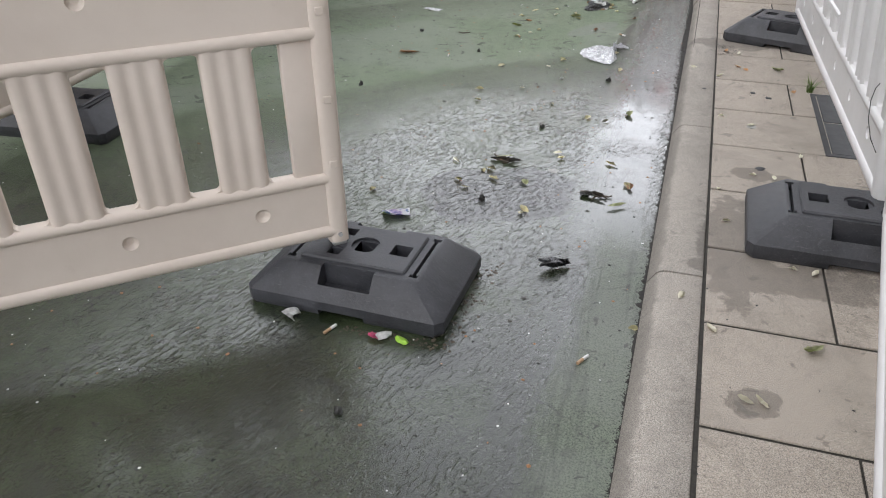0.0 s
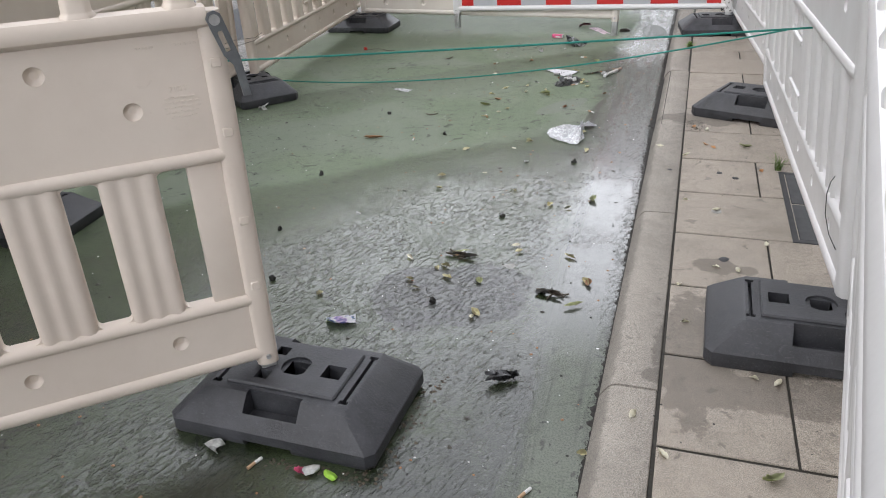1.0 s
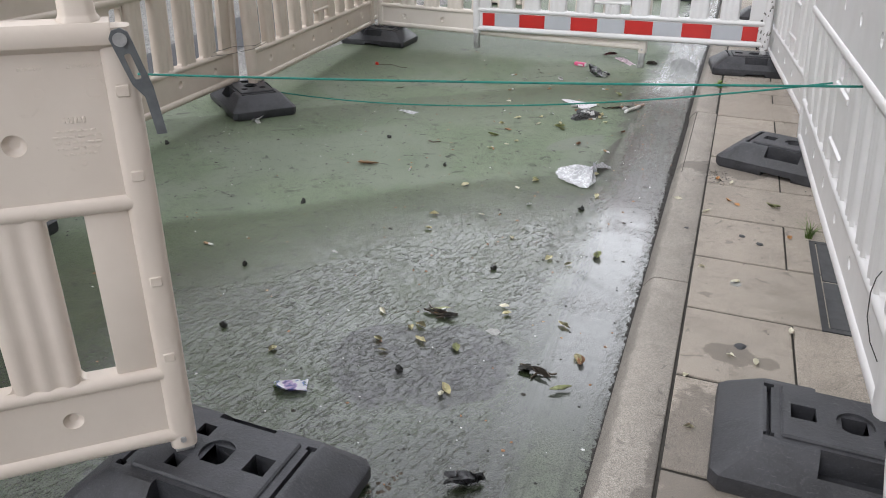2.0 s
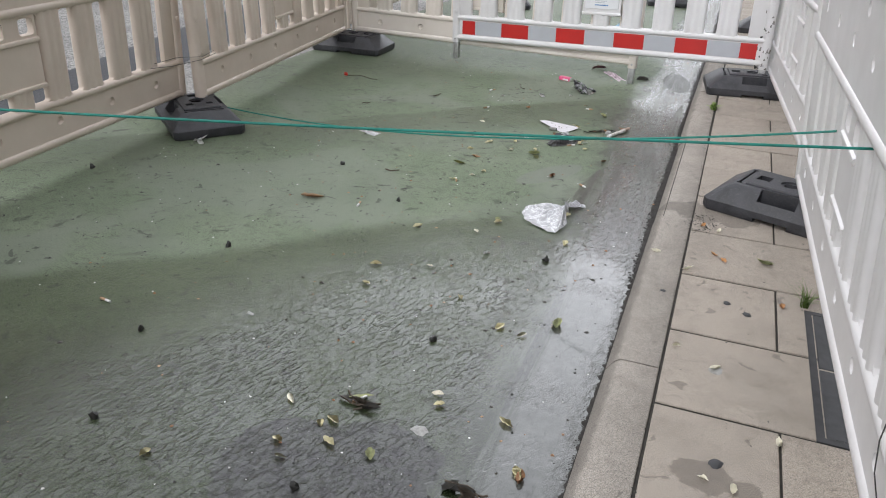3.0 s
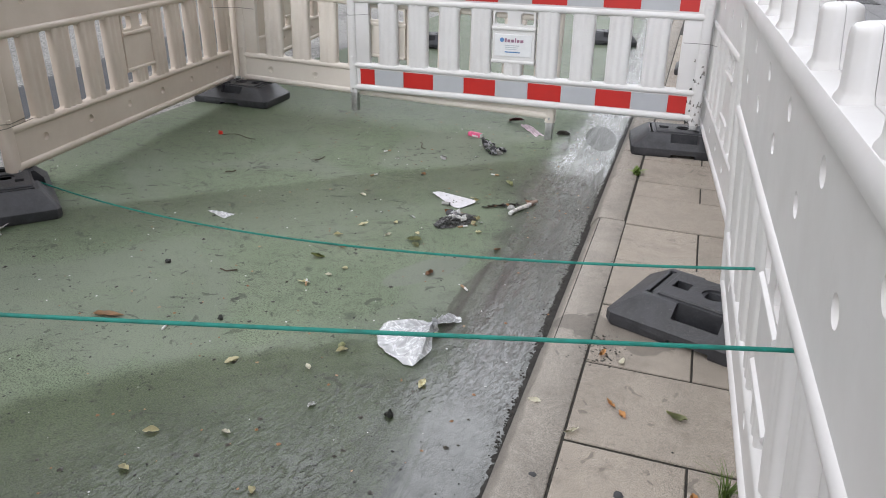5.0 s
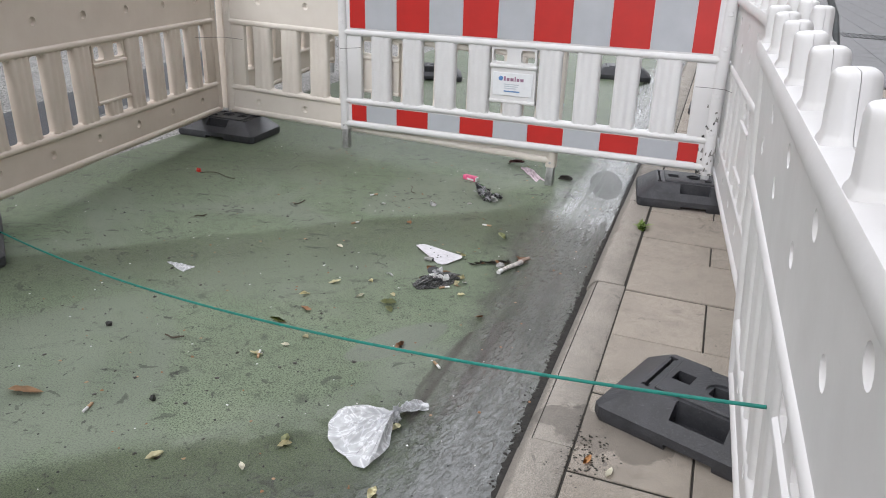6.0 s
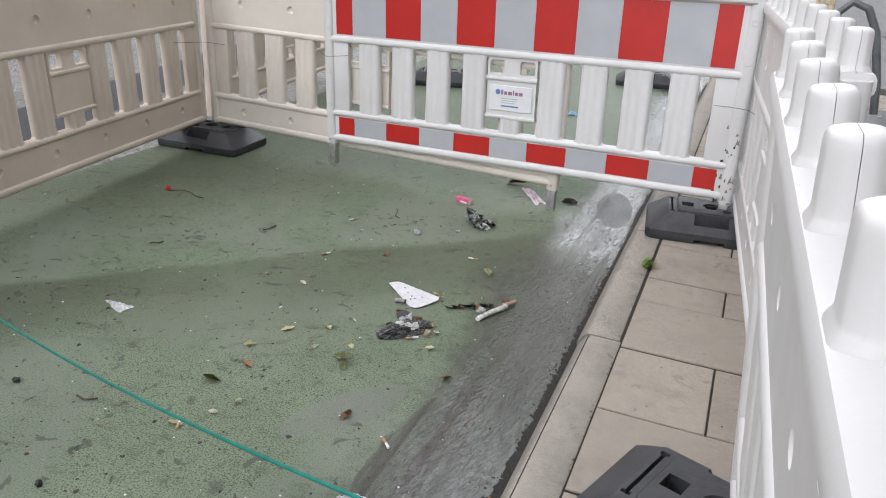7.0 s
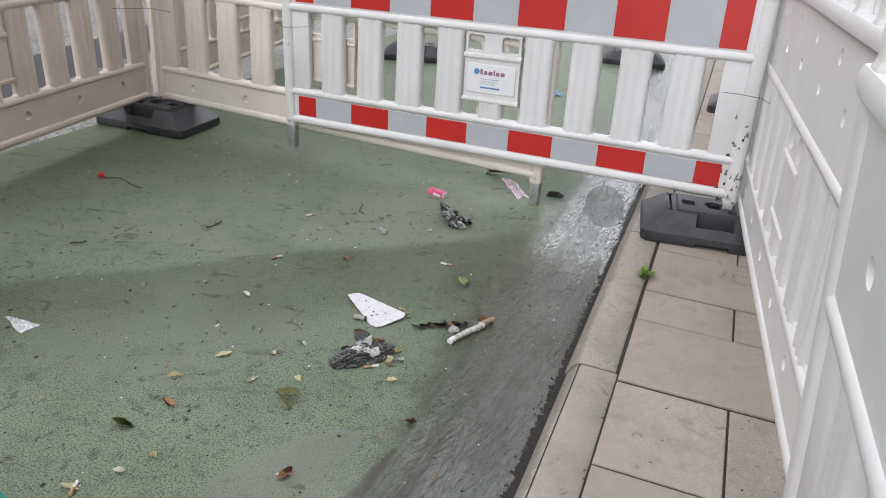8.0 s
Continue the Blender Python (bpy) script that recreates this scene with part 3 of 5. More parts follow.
def barrier_panel(material, label, group, long, pitch, striped=False, legs=(True, True), pegs=11, foot_z=-0.004):
    """One plastic barrier panel, lying along +x from its end post, bottom edge at z 0."""
    mid, slat_wide = long / 2, 0.62 * pitch
    top = empty("barrier_panel", Matrix(), label, "barrier", group)
    lo = [(mid + (i - 2.5) * 1.66 * pitch, 0.080) for i in range(6)]
    hi = [(mid + (i - 5) * 0.83 * pitch + 0.014, 0.735 if i % 2 else 0.640) for i in range(11)]
    if striped:
        part("lower_band", block(0.05, long - 0.05, -0.015, 0.015, 0.03, 0.14), material, top)
        part("upper_panel", block(0.05, long - 0.05, -0.015, 0.015, 0.53, 0.80), material, top)
    else:
        part("lower_band", flat_mesh("lower_band", dimple_plate(0.05, long - 0.05, foot_z + 0.01, 0.14, 0.034, lo), material), material, top)
        part("upper_panel", flat_mesh("upper_panel", dimple_plate(0.05, long - 0.05, 0.53, 0.80, 0.034, hi), material), material, top)
    for z, half, r in ((foot_z, 0.020, 0.027), (0.150, 0.017, 0.026), (0.520, 0.018, 0.026)):
        part("rail", prism(bmesh.new(), oval(0, z, r, half), 0.03, long - 0.03, "x"), material, top)
    ledge = [(-0.034, 0.797), (-0.036, 0.806), (-0.035, 0.822), (-0.030, 0.831), (-0.0008, 0.834), (0.0, 0.831), (0.0008, 0.834), (0.030, 0.831), (0.035, 0.822), (0.036, 0.806), (0.034, 0.797), (0.016, 0.785), (-0.016, 0.785)]
    part("ledge", prism(bmesh.new(), ledge, 0.03, long - 0.03, "x"), material, top)
    slat = mesh_of("slat", slat_shape(0.155, 0.515, slat_wide), material)
    peg = mesh_of("peg", peg_shape(), material, 35)
    for i in range(9):
        u = mid + (i - 4) * pitch
        if i != 4:
            part("slat", slat, material, top, place=pose(u, 0, 0))
    web = mesh_of("corner_web", corner_web(), material)
    for i in range(9):
        if i == 4:
            continue
        u = mid + (i - 4) * pitch
        for side in (-1, 1):
            part("corner_web", web, material, top, place=pose(u + side * (slat_wide / 2 - 0.001), 0, 0.166, 0, 0, 0 if side > 0 else 180))
            part("corner_web", web, material, top, place=pose(u + side * (slat_wide / 2 - 0.001), 0, 0.503, 180, 0, 0 if side > 0 else 180))
    for i in range(pegs):
        gap = (long - 0.15) / 10
        part("peg", peg, material, top, place=pose(mid + (i - (pegs - 1) / 2) * gap, 0, 0.8305))
    inner = mid - 4 * pitch - slat_wide / 2 - 0.33 * pitch
    for u0, u1 in ((0.03, inner), (long - inner, long - 0.03)):
        part("end_plate", block(u0, u1, -0.014, 0.014, 0.15, 0.53, bev=0.005), material, top)
    # the name plate in the middle, with a short slat below and two grip holes above
    plate = carve(block(mid - 0.118, mid + 0.118, -0.015, 0.015, 0.235, 0.520), [block(mid + d - 0.036, mid + d + 0.036, -0.1, 0.1, 0.432, 0.494, bev=0.012) for d in (-0.072, 0.072)])
    part("centre_plate", plate, material, top)
    part("plate_rim", prism(bmesh.new(), oval(0, 0.412, 0.024, 0.012), mid - 0.122, mid + 0.122, "x"), material, top)
    part("plate_rim", prism(bmesh.new(), oval(0, 0.236, 0.024, 0.011), mid - 0.122, mid + 0.122, "x"), material, top)
    part("short_slat", slat_shape(0.155, 0.24, 0.10), material, top, place=pose(mid, 0, 0))
    post = mesh_of("post", prism(bmesh.new(), oval(0, 0, 0.027, 0.027, 16, 3.2), foot_z - 0.034, 0.822, "z"), material)
    mark = mesh_of("post_mark", block(-0.011, 0.011, -0.003, 0.003, -0.010, 0.010, bev=0.002, seg=1), material)
    for u, down in zip((0.027, long - 0.027), legs):
        part("post", post, material, top, place=pose(u, 0, 0))
        for z in (0.19, 0.36, 0.57, 0.72):
            part("post_mark", mark, material, top, place=pose(u, -0.0265, z))
        if down:
            part("leg", block(u - 0.019, u + 0.019, -0.019, 0.019, -0.125, foot_z - 0.005, bev=0.004), STEEL, top, "square galvanised leg")
        part("bolt", prism(bmesh.new(), oval(0, 0, 0.006, 0.006, 10, 2), 0, 0.006, "z"), STEEL, top, place=pose(u, -0.026, foot_z - 0.010, 90))
    if striped:
        for z0, z1 in ((0.042, 0.130), (0.545, 0.790)):
            at, red = 0.075, True
            for i in range(11):
                w = (long - 0.15) / 10 * (0.5 if i in (0, 10) else 1.0)
                foil = RED if red else SILVER
                part("red_foil" if red else "white_foil", block(at + 0.0006, at + w - 0.0006, -0.0175, -0.0135, z0, z1), foil, top, "red reflective foil" if red else "greyish white reflective foil")
                at, red = at + w, not red
        tag = part("name_plate", block(mid - 0.104, mid + 0.104, -0.020, -0.013, 0.266, 0.382, bev=0.002, seg=1), plain("sign_white", (0.72, 0.73, 0.75), 0.3, vary=0.04), top, "small white sign with a blue disc and print")
        grape, sky_blue, dull = plain("print_purple", (0.30, 0.16, 0.24), 0.4), plain("print_blue", (0.10, 0.22, 0.45), 0.4), plain("print_grey", (0.45, 0.48, 0.52), 0.4)
        part("disc", prism(bmesh.new(), oval(0, 0, 0.012, 0.012, 16, 2), 0, 0.0015, "z"), sky_blue, tag, place=pose(mid - 0.062, -0.0200, 0.352, 90))
        for x0, x1, z0, z1, ink in ((-0.046, -0.036, 0.341, 0.363, grape), (-0.031, -0.016, 0.341, 0.356, grape), (-0.011, 0.006, 0.341, 0.356, grape), (0.011, 0.017, 0.341, 0.364, grape), (0.022, 0.036, 0.341, 0.356, grape), (0.041, 0.058, 0.341, 0.356, grape), (-0.046, 0.036, 0.322, 0.326, dull), (-0.042, 0.030, 0.312, 0.316, dull), (-0.042, 0.022, 0.302, 0.306, dull), (-0.044, 0.040, 0.286, 0.292, sky_blue)):
            part("print_bar", block(mid + x0, mid + x1, -0.0214, -0.0195, z0, z1), ink, tag)
    return top


def stand(p0, p1, lean=0.0):
    """The pose of a panel whose bottom edge runs from p0 towards p1; lean: degrees towards its left side."""
    x = (Vector(p1) - Vector(p0)).normalized()
    y = Vector((0, 0, 1)).cross(x).normalized()
    z = x.cross(y)
    m = Matrix((x, y, z)).transposed().to_4x4()
    return Matrix.Translation(p0) @ m @ pose(0, 0, 0, -lean)


white_panel = barrier_panel(WHITE, "white plastic barrier panel with slats and stacking pegs", "white barriers on the pavement", LONG, 0.188)
RIGHT = [((0.312, 0.208, 0.172), (0.635, 2.20, 0.172), 7), ((0.618, 2.255, 0.186), (0.562, 4.275, 0.184), 6.0), ((0.622, 4.305, 0.176), (0.464, 6.32, 0.176), 2.8), ((0.47, 6.36, 0.172), (0.42, 8.38, 0.172), 6)]
for i, (a, b, lean) in enumerate(RIGHT):
    if i:
        copy_thing(white_panel, stand(a, b, lean))
    else:
        white_panel.matrix_basis = stand(a, b, lean)
beige_panel = barrier_panel(BEIGE, "dirty cream plastic barrier panel with slats and dimples", "cream barriers beside the lane", LONG, 0.188)
LEFT = [((-2.24, 0.270, 0.135), (-2.205, 2.29, 0.135), 0), ((-2.203, 2.311, 0.134), (-2.345, 4.326, 0.134), -1.7), ((-2.225, 4.290, 0.132), (-2.460, 6.296, 0.132), 1.5), ((-2.392, 6.299, 0.118), (-0.395, 6.165, 0.118), 0), ((-2.52, 6.42, 0.135), (-2.80, 8.42, 0.135), 0)]
for i, (a, b, lean) in enumerate(LEFT):
    if i == 3:
        cross = barrier_panel(PALE_CREAM, "pale cream plastic barrier panel standing across the lane", "cream barriers beside the lane", LONG, 0.188, foot_z=0.016)
        cross.matrix_basis = stand(a, b) @ Matrix.Scale(1.03, 4)
    elif i:
        copy_thing(beige_panel, stand(a, b, lean))
    else:
        beige_panel.matrix_basis = stand(a, b)
front_panel = barrier_panel(BEIGE, "cream plastic barrier panel with a grey latch, standing across the lane", "cream barriers beside the lane", LONG, 0.1905)
front_panel.matrix_basis = stand((-2.061, 0.487, 0.163), (-0.581, 1.832, 0.163)) @ Matrix.Scale(0.93, 4)
board = barrier_panel(WHITE, "white plastic barrier panel with red and white reflective stripes", "striped barriers", LONG, 0.188, striped=True, foot_z=0.020)
board.matrix_basis = stand((-1.575, 6.205, 0.149), (0.43, 6.085, 0.206))


# ---- base plates ----
def base_plate():
    """A black recycled-plastic foot: skirt, sloped sides, a raised top plate with sockets, hand pockets and a slot."""
    hl, hw, tall, skirt = 0.258, 0.168, 0.108, 0.046
    bm = bmesh.new()
    def ring(x, y, z, c):
        pts = [(-x, -y + c), (-x + c, -y), (x - c, -y), (x, -y + c), (x, y - c), (x - c, y), (-x + c, y), (-x, y - c)]
        return [bm.verts.new((u, v, z)) for u, v in pts]
    rings = [ring(hl - 0.006, hw - 0.006, 0.0, 0.016), ring(hl, hw, 0.012, 0.018), ring(hl, hw, skirt - 0.004, 0.018), ring(hl - 0.006, hw - 0.006, skirt + 0.003, 0.018), ring(hl - 0.078, hw - 0.052, tall - 0.004, 0.010), ring(hl - 0.084, hw - 0.058, tall, 0.008)]
    for lo, hi in zip(rings, rings[1:]):
        for i in range(8):
            bm.faces.new((lo[i], lo[(i + 1) % 8], hi[(i + 1) % 8], hi[i]))
    bm.faces.new(rings[-1])
    bm.faces.new(list(reversed(rings[0])))
    cuts = []
    for s in (-1, 1):
        cuts.append(block(-0.068, 0.068, min(s * 0.098, s * 0.142), max(s * 0.098, s * 0.142), 0.050, 0.2))
        cuts.append(block(-0.060, 0.060, min(s * 0.10, s * 0.3), max(s * 0.10, s * 0.3), -0.05, 0.018))
        cuts.append(block(min(s * 0.156, s * 0.165), max(s * 0.156, s * 0.165), -0.088, 0.088, 0.085, 0.2))
        for t in (-1, 1):
            cuts.append(block(min(s * 0.150, s * 0.171), max(s * 0.150, s * 0.171), min(t * 0.080, t * 0.092), max(t * 0.080, t * 0.092), 0.085, 0.2))
    sockets = ((0.096, 0.0, 0.024), (0.0, 0.0, 0.024), (-0.062, -0.048, 0.016), (-0.062, 0.048, 0.016))
    cuts += [block(x - h, x + h, y - h, y + h, 0.03, 0.3) for x, y, h in sockets]
    top = empty("base_plate", Matrix(), "black recycled plastic barrier base with square sockets", "barrier base", "barrier bases")
    part("body", mesh_of("body", carve(bm, cuts), RUBBER, 30), RUBBER, top)
    plate = box(bmesh.new(), -0.138, 0.138, -0.088, 0.088, tall - 0.028, tall + 0.008, bev=0.004, seg=1)
    holes = [block(x - h, x + h, y - h, y + h, -0.1, 0.3) for x, y, h in sockets]
    holes.append(prism(bmesh.new(), oval(0, 0, 0.036, 0.036, 24, 2), tall + 0.001, 0.3, "z"))
    part("top_plate", mesh_of("top_plate", carve(plate, holes), RUBBER, 30), RUBBER, top, "raised top plate with square and round sockets")
    return top


foot = base_plate()
FEET = [(-0.616, 1.738, 0, -1), (-2.15, 2.42, 0, 5), (-2.204, 4.246, 0, 140), (-2.342, 6.21, 0, 2), (0.556, 2.222, 0.054, 179), (0.522, 4.155, 0.054, 160), (0.368, 6.075, 0.054, 187), (-1.98, 8.75, 0, 20), (-0.45, 9.85, 0, 10), (0.50, 8.33, 0.054, 0)]
for i, (x, y, z, turn) in enumerate(FEET):
    if i:
        copy_thing(foot, pose(x, y, z, 0, 0, turn))
    else:
        foot.matrix_basis = pose(x, y, z, 0, 0, turn)


# ---- small builders ----
def tube(points, radius, sides=8):
    """A round tube through the points, closed at both ends."""
    bm = bmesh.new()
    pts = [Vector(p) for p in points]
    rings = []
    for i, p in enumerate(pts):
        d = (pts[min(i + 1, len(pts) - 1)] - pts[max(i - 1, 0)]).normalized()
        a = d.cross(Vector((0, 0, 1)) if abs(d.z) < 0.9 else Vector((1, 0, 0))).normalized()
        b = d.cross(a)
        rings.append([bm.verts.new(p + radius * (math.cos(t) * a + math.sin(t) * b)) for t in (2 * math.pi * k / sides for k in range(sides))])
    for lo, hi in zip(rings, rings[1:]):
        for k in range(sides):
            bm.faces.new((lo[k], lo[(k + 1) % sides], hi[(k + 1) % sides], hi[k]))
    bm.faces.new(rings[-1])
    bm.faces.new(list(reversed(rings[0])))
    bmesh.ops.recalc_face_normals(bm, faces=bm.faces)
    return bm


def leaf_mesh(material, long, wide, curl, seed):
    """A pointed leaf with a folded midrib, curled along its length, 1 mm thick."""
    r = random.Random(seed)
    bm = bmesh.new()
    k = 7
    rows = []
    for i in range(k + 1):
        t = i / k
        w = wide * math.sin(math.pi * min(1, t * 0.97 + 0.03)) ** 0.8 * (1 - 0.25 * t)
        x = (t - 0.5) * long
        lift = curl * (2 * t - 1) ** 2 * long + r.uniform(0, 0.0015)
        fold = 0.35 * w * (1 + 0.6 * r.random())
        rows.append([bm.verts.new((x, -w / 2 * (1 + r.uniform(-0.15, 0.15)), lift + fold)), bm.verts.new((x, r.uniform(-0.001, 0.001), lift + 0.001)), bm.verts.new((x, w / 2 * (1 + r.uniform(-0.15, 0.15)), lift + fold * r.uniform(0.3, 1.0)))])
    for lo, hi in zip(rows, rows[1:]):
        for j in range(2):
            bm.faces.new((lo[j], lo[j + 1], hi[j + 1], hi[j]))
    bmesh.ops.solidify(bm, geom=bm.faces[:], thickness=0.0008)
    return mesh_of("leaf", bm, material, 60)


def lump(seed, size, rough=0.35, flat=0.6, detail=2):
    bm = bmesh.new()
    bmesh.ops.create_icosphere(bm, subdivisions=detail, radius=1.0)
    off = Vector((seed * 3.1, seed * 1.7, 0))
    for v in bm.verts:
        f = 1 + rough * noise.noise(v.co * 1.7 + off) * 1.6 + rough * 0.5 * noise.noise(v.co * 4.5 + off)
        v.co = Vector((v.co.x * size[0], v.co.y * size[1], max(-0.25, v.co.z) * size[2] * flat + 0.25 * size[2] * flat)) * f
    low = min(v.co.z for v in bm.verts)
    for v in bm.verts:
        v.co.z -= low
    return bm


def crumple(seed, long, wide, height, cuts=14, folds=9.0):
    """A crumpled sheet lying on the ground."""
    bm = bmesh.new()
    bmesh.ops.create_grid(bm, x_segments=cuts, y_segments=cuts, size=0.5)
    off = Vector((seed * 7.3, seed * 2.9, 0))
    for v in bm.verts:
        u, w = v.co.x, v.co.y
        e = 1 + 0.3 * noise.noise(Vector((u * 3, w * 3, seed)))
        ridge = 1 - abs(noise.noise(Vector((u * folds, w * folds, 0)) + off)) * 2.2
        z = height * max(0.0, ridge) * (1.2 - 3.2 * (u * u + w * w))
        v.co = Vector((u * long * e, w * wide * e, max(0.0008, z)))
    bmesh.ops.solidify(bm, geom=bm.faces[:], thickness=0.0006)
    return bm


def crushed(seed, long, wide, high, folds=9, bend=75, cuts=18, keep=0.0):
    """A sheet folded along random straight creases, as crushed foil or paper; keep: how flat its middle stays."""
    r = random.Random(seed)
    k = cuts + 1
    uv = [(i / cuts - 0.5, j / cuts - 0.5) for i in range(k) for j in range(k)]
    pts = [Vector((u * long, v * wide, 0)) for u, v in uv]
    for f in range(folds):
        a = r.uniform(0, math.pi)
        nx, ny, d = math.cos(a), math.sin(a), r.uniform(keep, 0.42) * r.choice((-1, 1))
        near = sorted(range(len(uv)), key=lambda i: abs(uv[i][0] * nx + uv[i][1] * ny - d))[:k]
        ends = sorted(near, key=lambda i: uv[i][1] * nx - uv[i][0] * ny)
        p, q = pts[ends[0]], pts[ends[-1]]
        if (q - p).length < 1e-5:
            continue
        turn = Matrix.Rotation(radians(r.uniform(0.4, 1.0) * bend * r.choice((-1, 1))), 4, (q - p).normalized())
        origin = p.copy()
        for i, (u, v) in enumerate(uv):
            if (u * nx + v * ny - d) * (1 if d >= 0 else -1) > 0:
                pts[i] = origin + turn @ (pts[i] - origin)
    lows, highs = [min(p[c] for p in pts) for c in range(3)], [max(p[c] for p in pts) for c in range(3)]
    size = (long, wide, high)
    fit_to = [size[c] / max(1e-4, highs[c] - lows[c]) for c in range(3)]
    bm = bmesh.new()
    vs = [bm.verts.new(((p.x - (lows[0] + highs[0]) / 2) * fit_to[0], (p.y - (lows[1] + highs[1]) / 2) * fit_to[1], 0.0012 + (p.z - lows[2]) * fit_to[2] + 0.04 * high * noise.noise(Vector((p.x, p.y, seed)) * 60))) for p in pts]
    for i in range(cuts):
        for j in range(cuts):
            bm.faces.new((vs[i * k + j], vs[(i + 1) * k + j], vs[(i + 1) * k + j + 1], vs[i * k + j + 1]))
    bmesh.ops.solidify(bm, geom=bm.faces[:], thickness=0.0006)
    return bm


def wad(seed, size):
    """A wad of wet cloth or foil: a low heap of sharp folds with a ragged rim."""
    bm = bmesh.new()
    bmesh.ops.create_icosphere(bm, subdivisions=5, radius=1.0)
    off = Vector((seed * 3.1, seed * 1.7, 0))
    for v in bm.verts:
        d = v.co.copy()
        w = d + 0.35 * Vector((noise.noise(d * 2 + off), noise.noise(d * 2 - off), 0))
        ridge = 1 - 2.2 * abs(noise.noise(Vector((w.x * 2.6, w.y * 4.2, w.z * 2.0)) + off))
        f = 0.80 + 0.30 * noise.noise(d * 1.6 + off) + 0.36 * ridge + 0.16 * (1 - 2 * abs(noise.noise(d * 8 + off)))
        v.co = Vector((d.x * size[0] * f, d.y * size[1] * f, max(0.0, d.z * f + 0.12) * size[2]))
    return bm


# ---- wear and fittings of the barriers ----

def latch_shape():
    """A slotted swinging arm: wide upper half, cranked narrow lower half."""
    pts = [(-0.024, 0.0), (-0.018, 0.018), (0.0, 0.026), (0.018, 0.018), (0.026, 0.0), (0.070, -0.110), (0.098, -0.225), (0.074, -0.228), (0.050, -0.135), (0.022, -0.105)]
    bm = bmesh.new()
    rings = [[bm.verts.new((x, y, z)) for x, z in pts] for y in (-0.011, 0.0)]
    k = len(pts)
    for i in range(k):
        bm.faces.new((rings[0][i], rings[0][(i + 1) % k], rings[1][(i + 1) % k], rings[1][i]))
    bm.faces.new(rings[0])
    bm.faces.new(list(reversed(rings[1])))
    bmesh.ops.recalc_face_normals(bm, faces=bm.faces)
    slot = block(-0.008, 0.008, -0.1, 0.1, -0.10, -0.035, bev=0.005)
    bmesh.ops.rotate(slot, verts=slot.verts, cent=(0, 0, 0), matrix=Matrix.Rotation(radians(-22), 3, "Y"))
    return carve(bm, [slot])


arm = part("latch", latch_shape(), GREY, front_panel, "grey swinging latch arm with a bolt", place=pose(2.002, -0.037, 0.806, 0, 6, 0) @ Matrix.Scale(0.68, 4))
part("latch_bolt", prism(bmesh.new(), oval(0, 0, 0.016, 0.016, 18, 2), 0, 0.006, "z"), STEEL, arm, "steel bolt and washer", place=pose(0, -0.011, 0, 90))
part("latch", latch_shape(), GREY, board, "dark grey swinging latch arm", place=pose(0.020, 0.030, 0.800, 0, 0, 180) @ Matrix.Scale(0.66, 4))

# raised moulded letters and recycling mark on the cream panel near the lane: too worn to read
for x0, x1, z, h in ((1.844, 1.880, 0.760, 0.005), (1.915, 1.974, 0.760, 0.005), (1.893, 1.930, 0.670, 0.010), (1.880, 1.944, 0.655, 0.004), (1.873, 1.951, 0.645, 0.004), (1.876, 1.951, 0.635, 0.004), (1.878, 1.946, 0.625, 0.004), (1.886, 1.940, 0.615, 0.004)):
    for k in range(6):
        w = (x1 - x0) / 6
        part("moulded_bar", block(x0 + w * k, x0 + w * (k + 0.74), -0.0180, -0.0165, z, z + h, bev=0.0006, seg=1), BEIGE, front_panel)
for x, z, r in ((1.950, 0.724, 0.018), (1.866, 0.722, 0.009), (1.912, 0.600, 0.006)):
    ring = carve(prism(bmesh.new(), oval(0, 0, r, r, 20, 2), 0, 0.0015, "z"), [prism(bmesh.new(), oval(0, 0, r * 0.78, r * 0.78, 20, 2), -1, 1, "z")])
    part("moulded_ring", ring, BEIGE, front_panel, place=pose(x, -0.0165, z, 90))

# scuffs on the striped panel's post
scuff_rng = random.Random(3)
SMEAR = plain("rubber_smear", (0.20, 0.19, 0.18), 0.7, vary=0.5, scale=150)
for k in range(34):
    u, z = LONG - scuff_rng.uniform(0.004, 0.085), scuff_rng.uniform(-0.012, 0.10) if k % 3 else scuff_rng.uniform(0.12, 0.32)
    dark = k % 4 == 0
    wide, high = scuff_rng.uniform(0.002, 0.0055), scuff_rng.uniform(0.004, 0.016)
    on_post = u > LONG - 0.05
    part("scuff", lump(k, (wide, 0.0008, high), 0.9, 1.0, 2), TAR if dark else SMEAR, board, place=pose(u, -0.0272 if on_post else (-0.0272 if z < 0.035 else -0.0158), z, 0, scuff_rng.uniform(-25, 25), 0))

# ---- binding wires and cord ----
def wire(points, label):
    return thing("binding_wire", tube(points, 0.0012, 6), WIRE, Matrix(), label, "wire", "binding wires")


wire([(0.30, 6.055, 0.60), (0.36, 6.04, 0.604), (0.43, 5.98, 0.612), (0.462, 5.86, 0.62)], "thin dark wire tying the striped panel to its neighbour")
wire([(-2.44, 5.98, 0.58), (-2.42, 6.10, 0.572), (-2.36, 6.24, 0.565), (-2.25, 6.255, 0.56)], "thin dark wire tying two cream panels together")
wire([(-2.295, 4.06, 0.30), (-2.270, 4.18, 0.29), (-2.195, 4.30, 0.305), (-2.215, 4.45, 0.31)], "thin dark wire tying two cream panels together")
wire([(-2.298, 4.09, 0.315), (-2.265, 4.21, 0.325), (-2.190, 4.31, 0.32), (-2.212, 4.43, 0.325)], "thin dark wire tying two cream panels together")
loop = [(0.574, 2.285, 0.285), (0.556, 2.305, 0.315), (0.545, 2.335, 0.355), (0.545, 2.365, 0.395), (0.552, 2.385, 0.42), (0.562, 2.40, 0.43)]
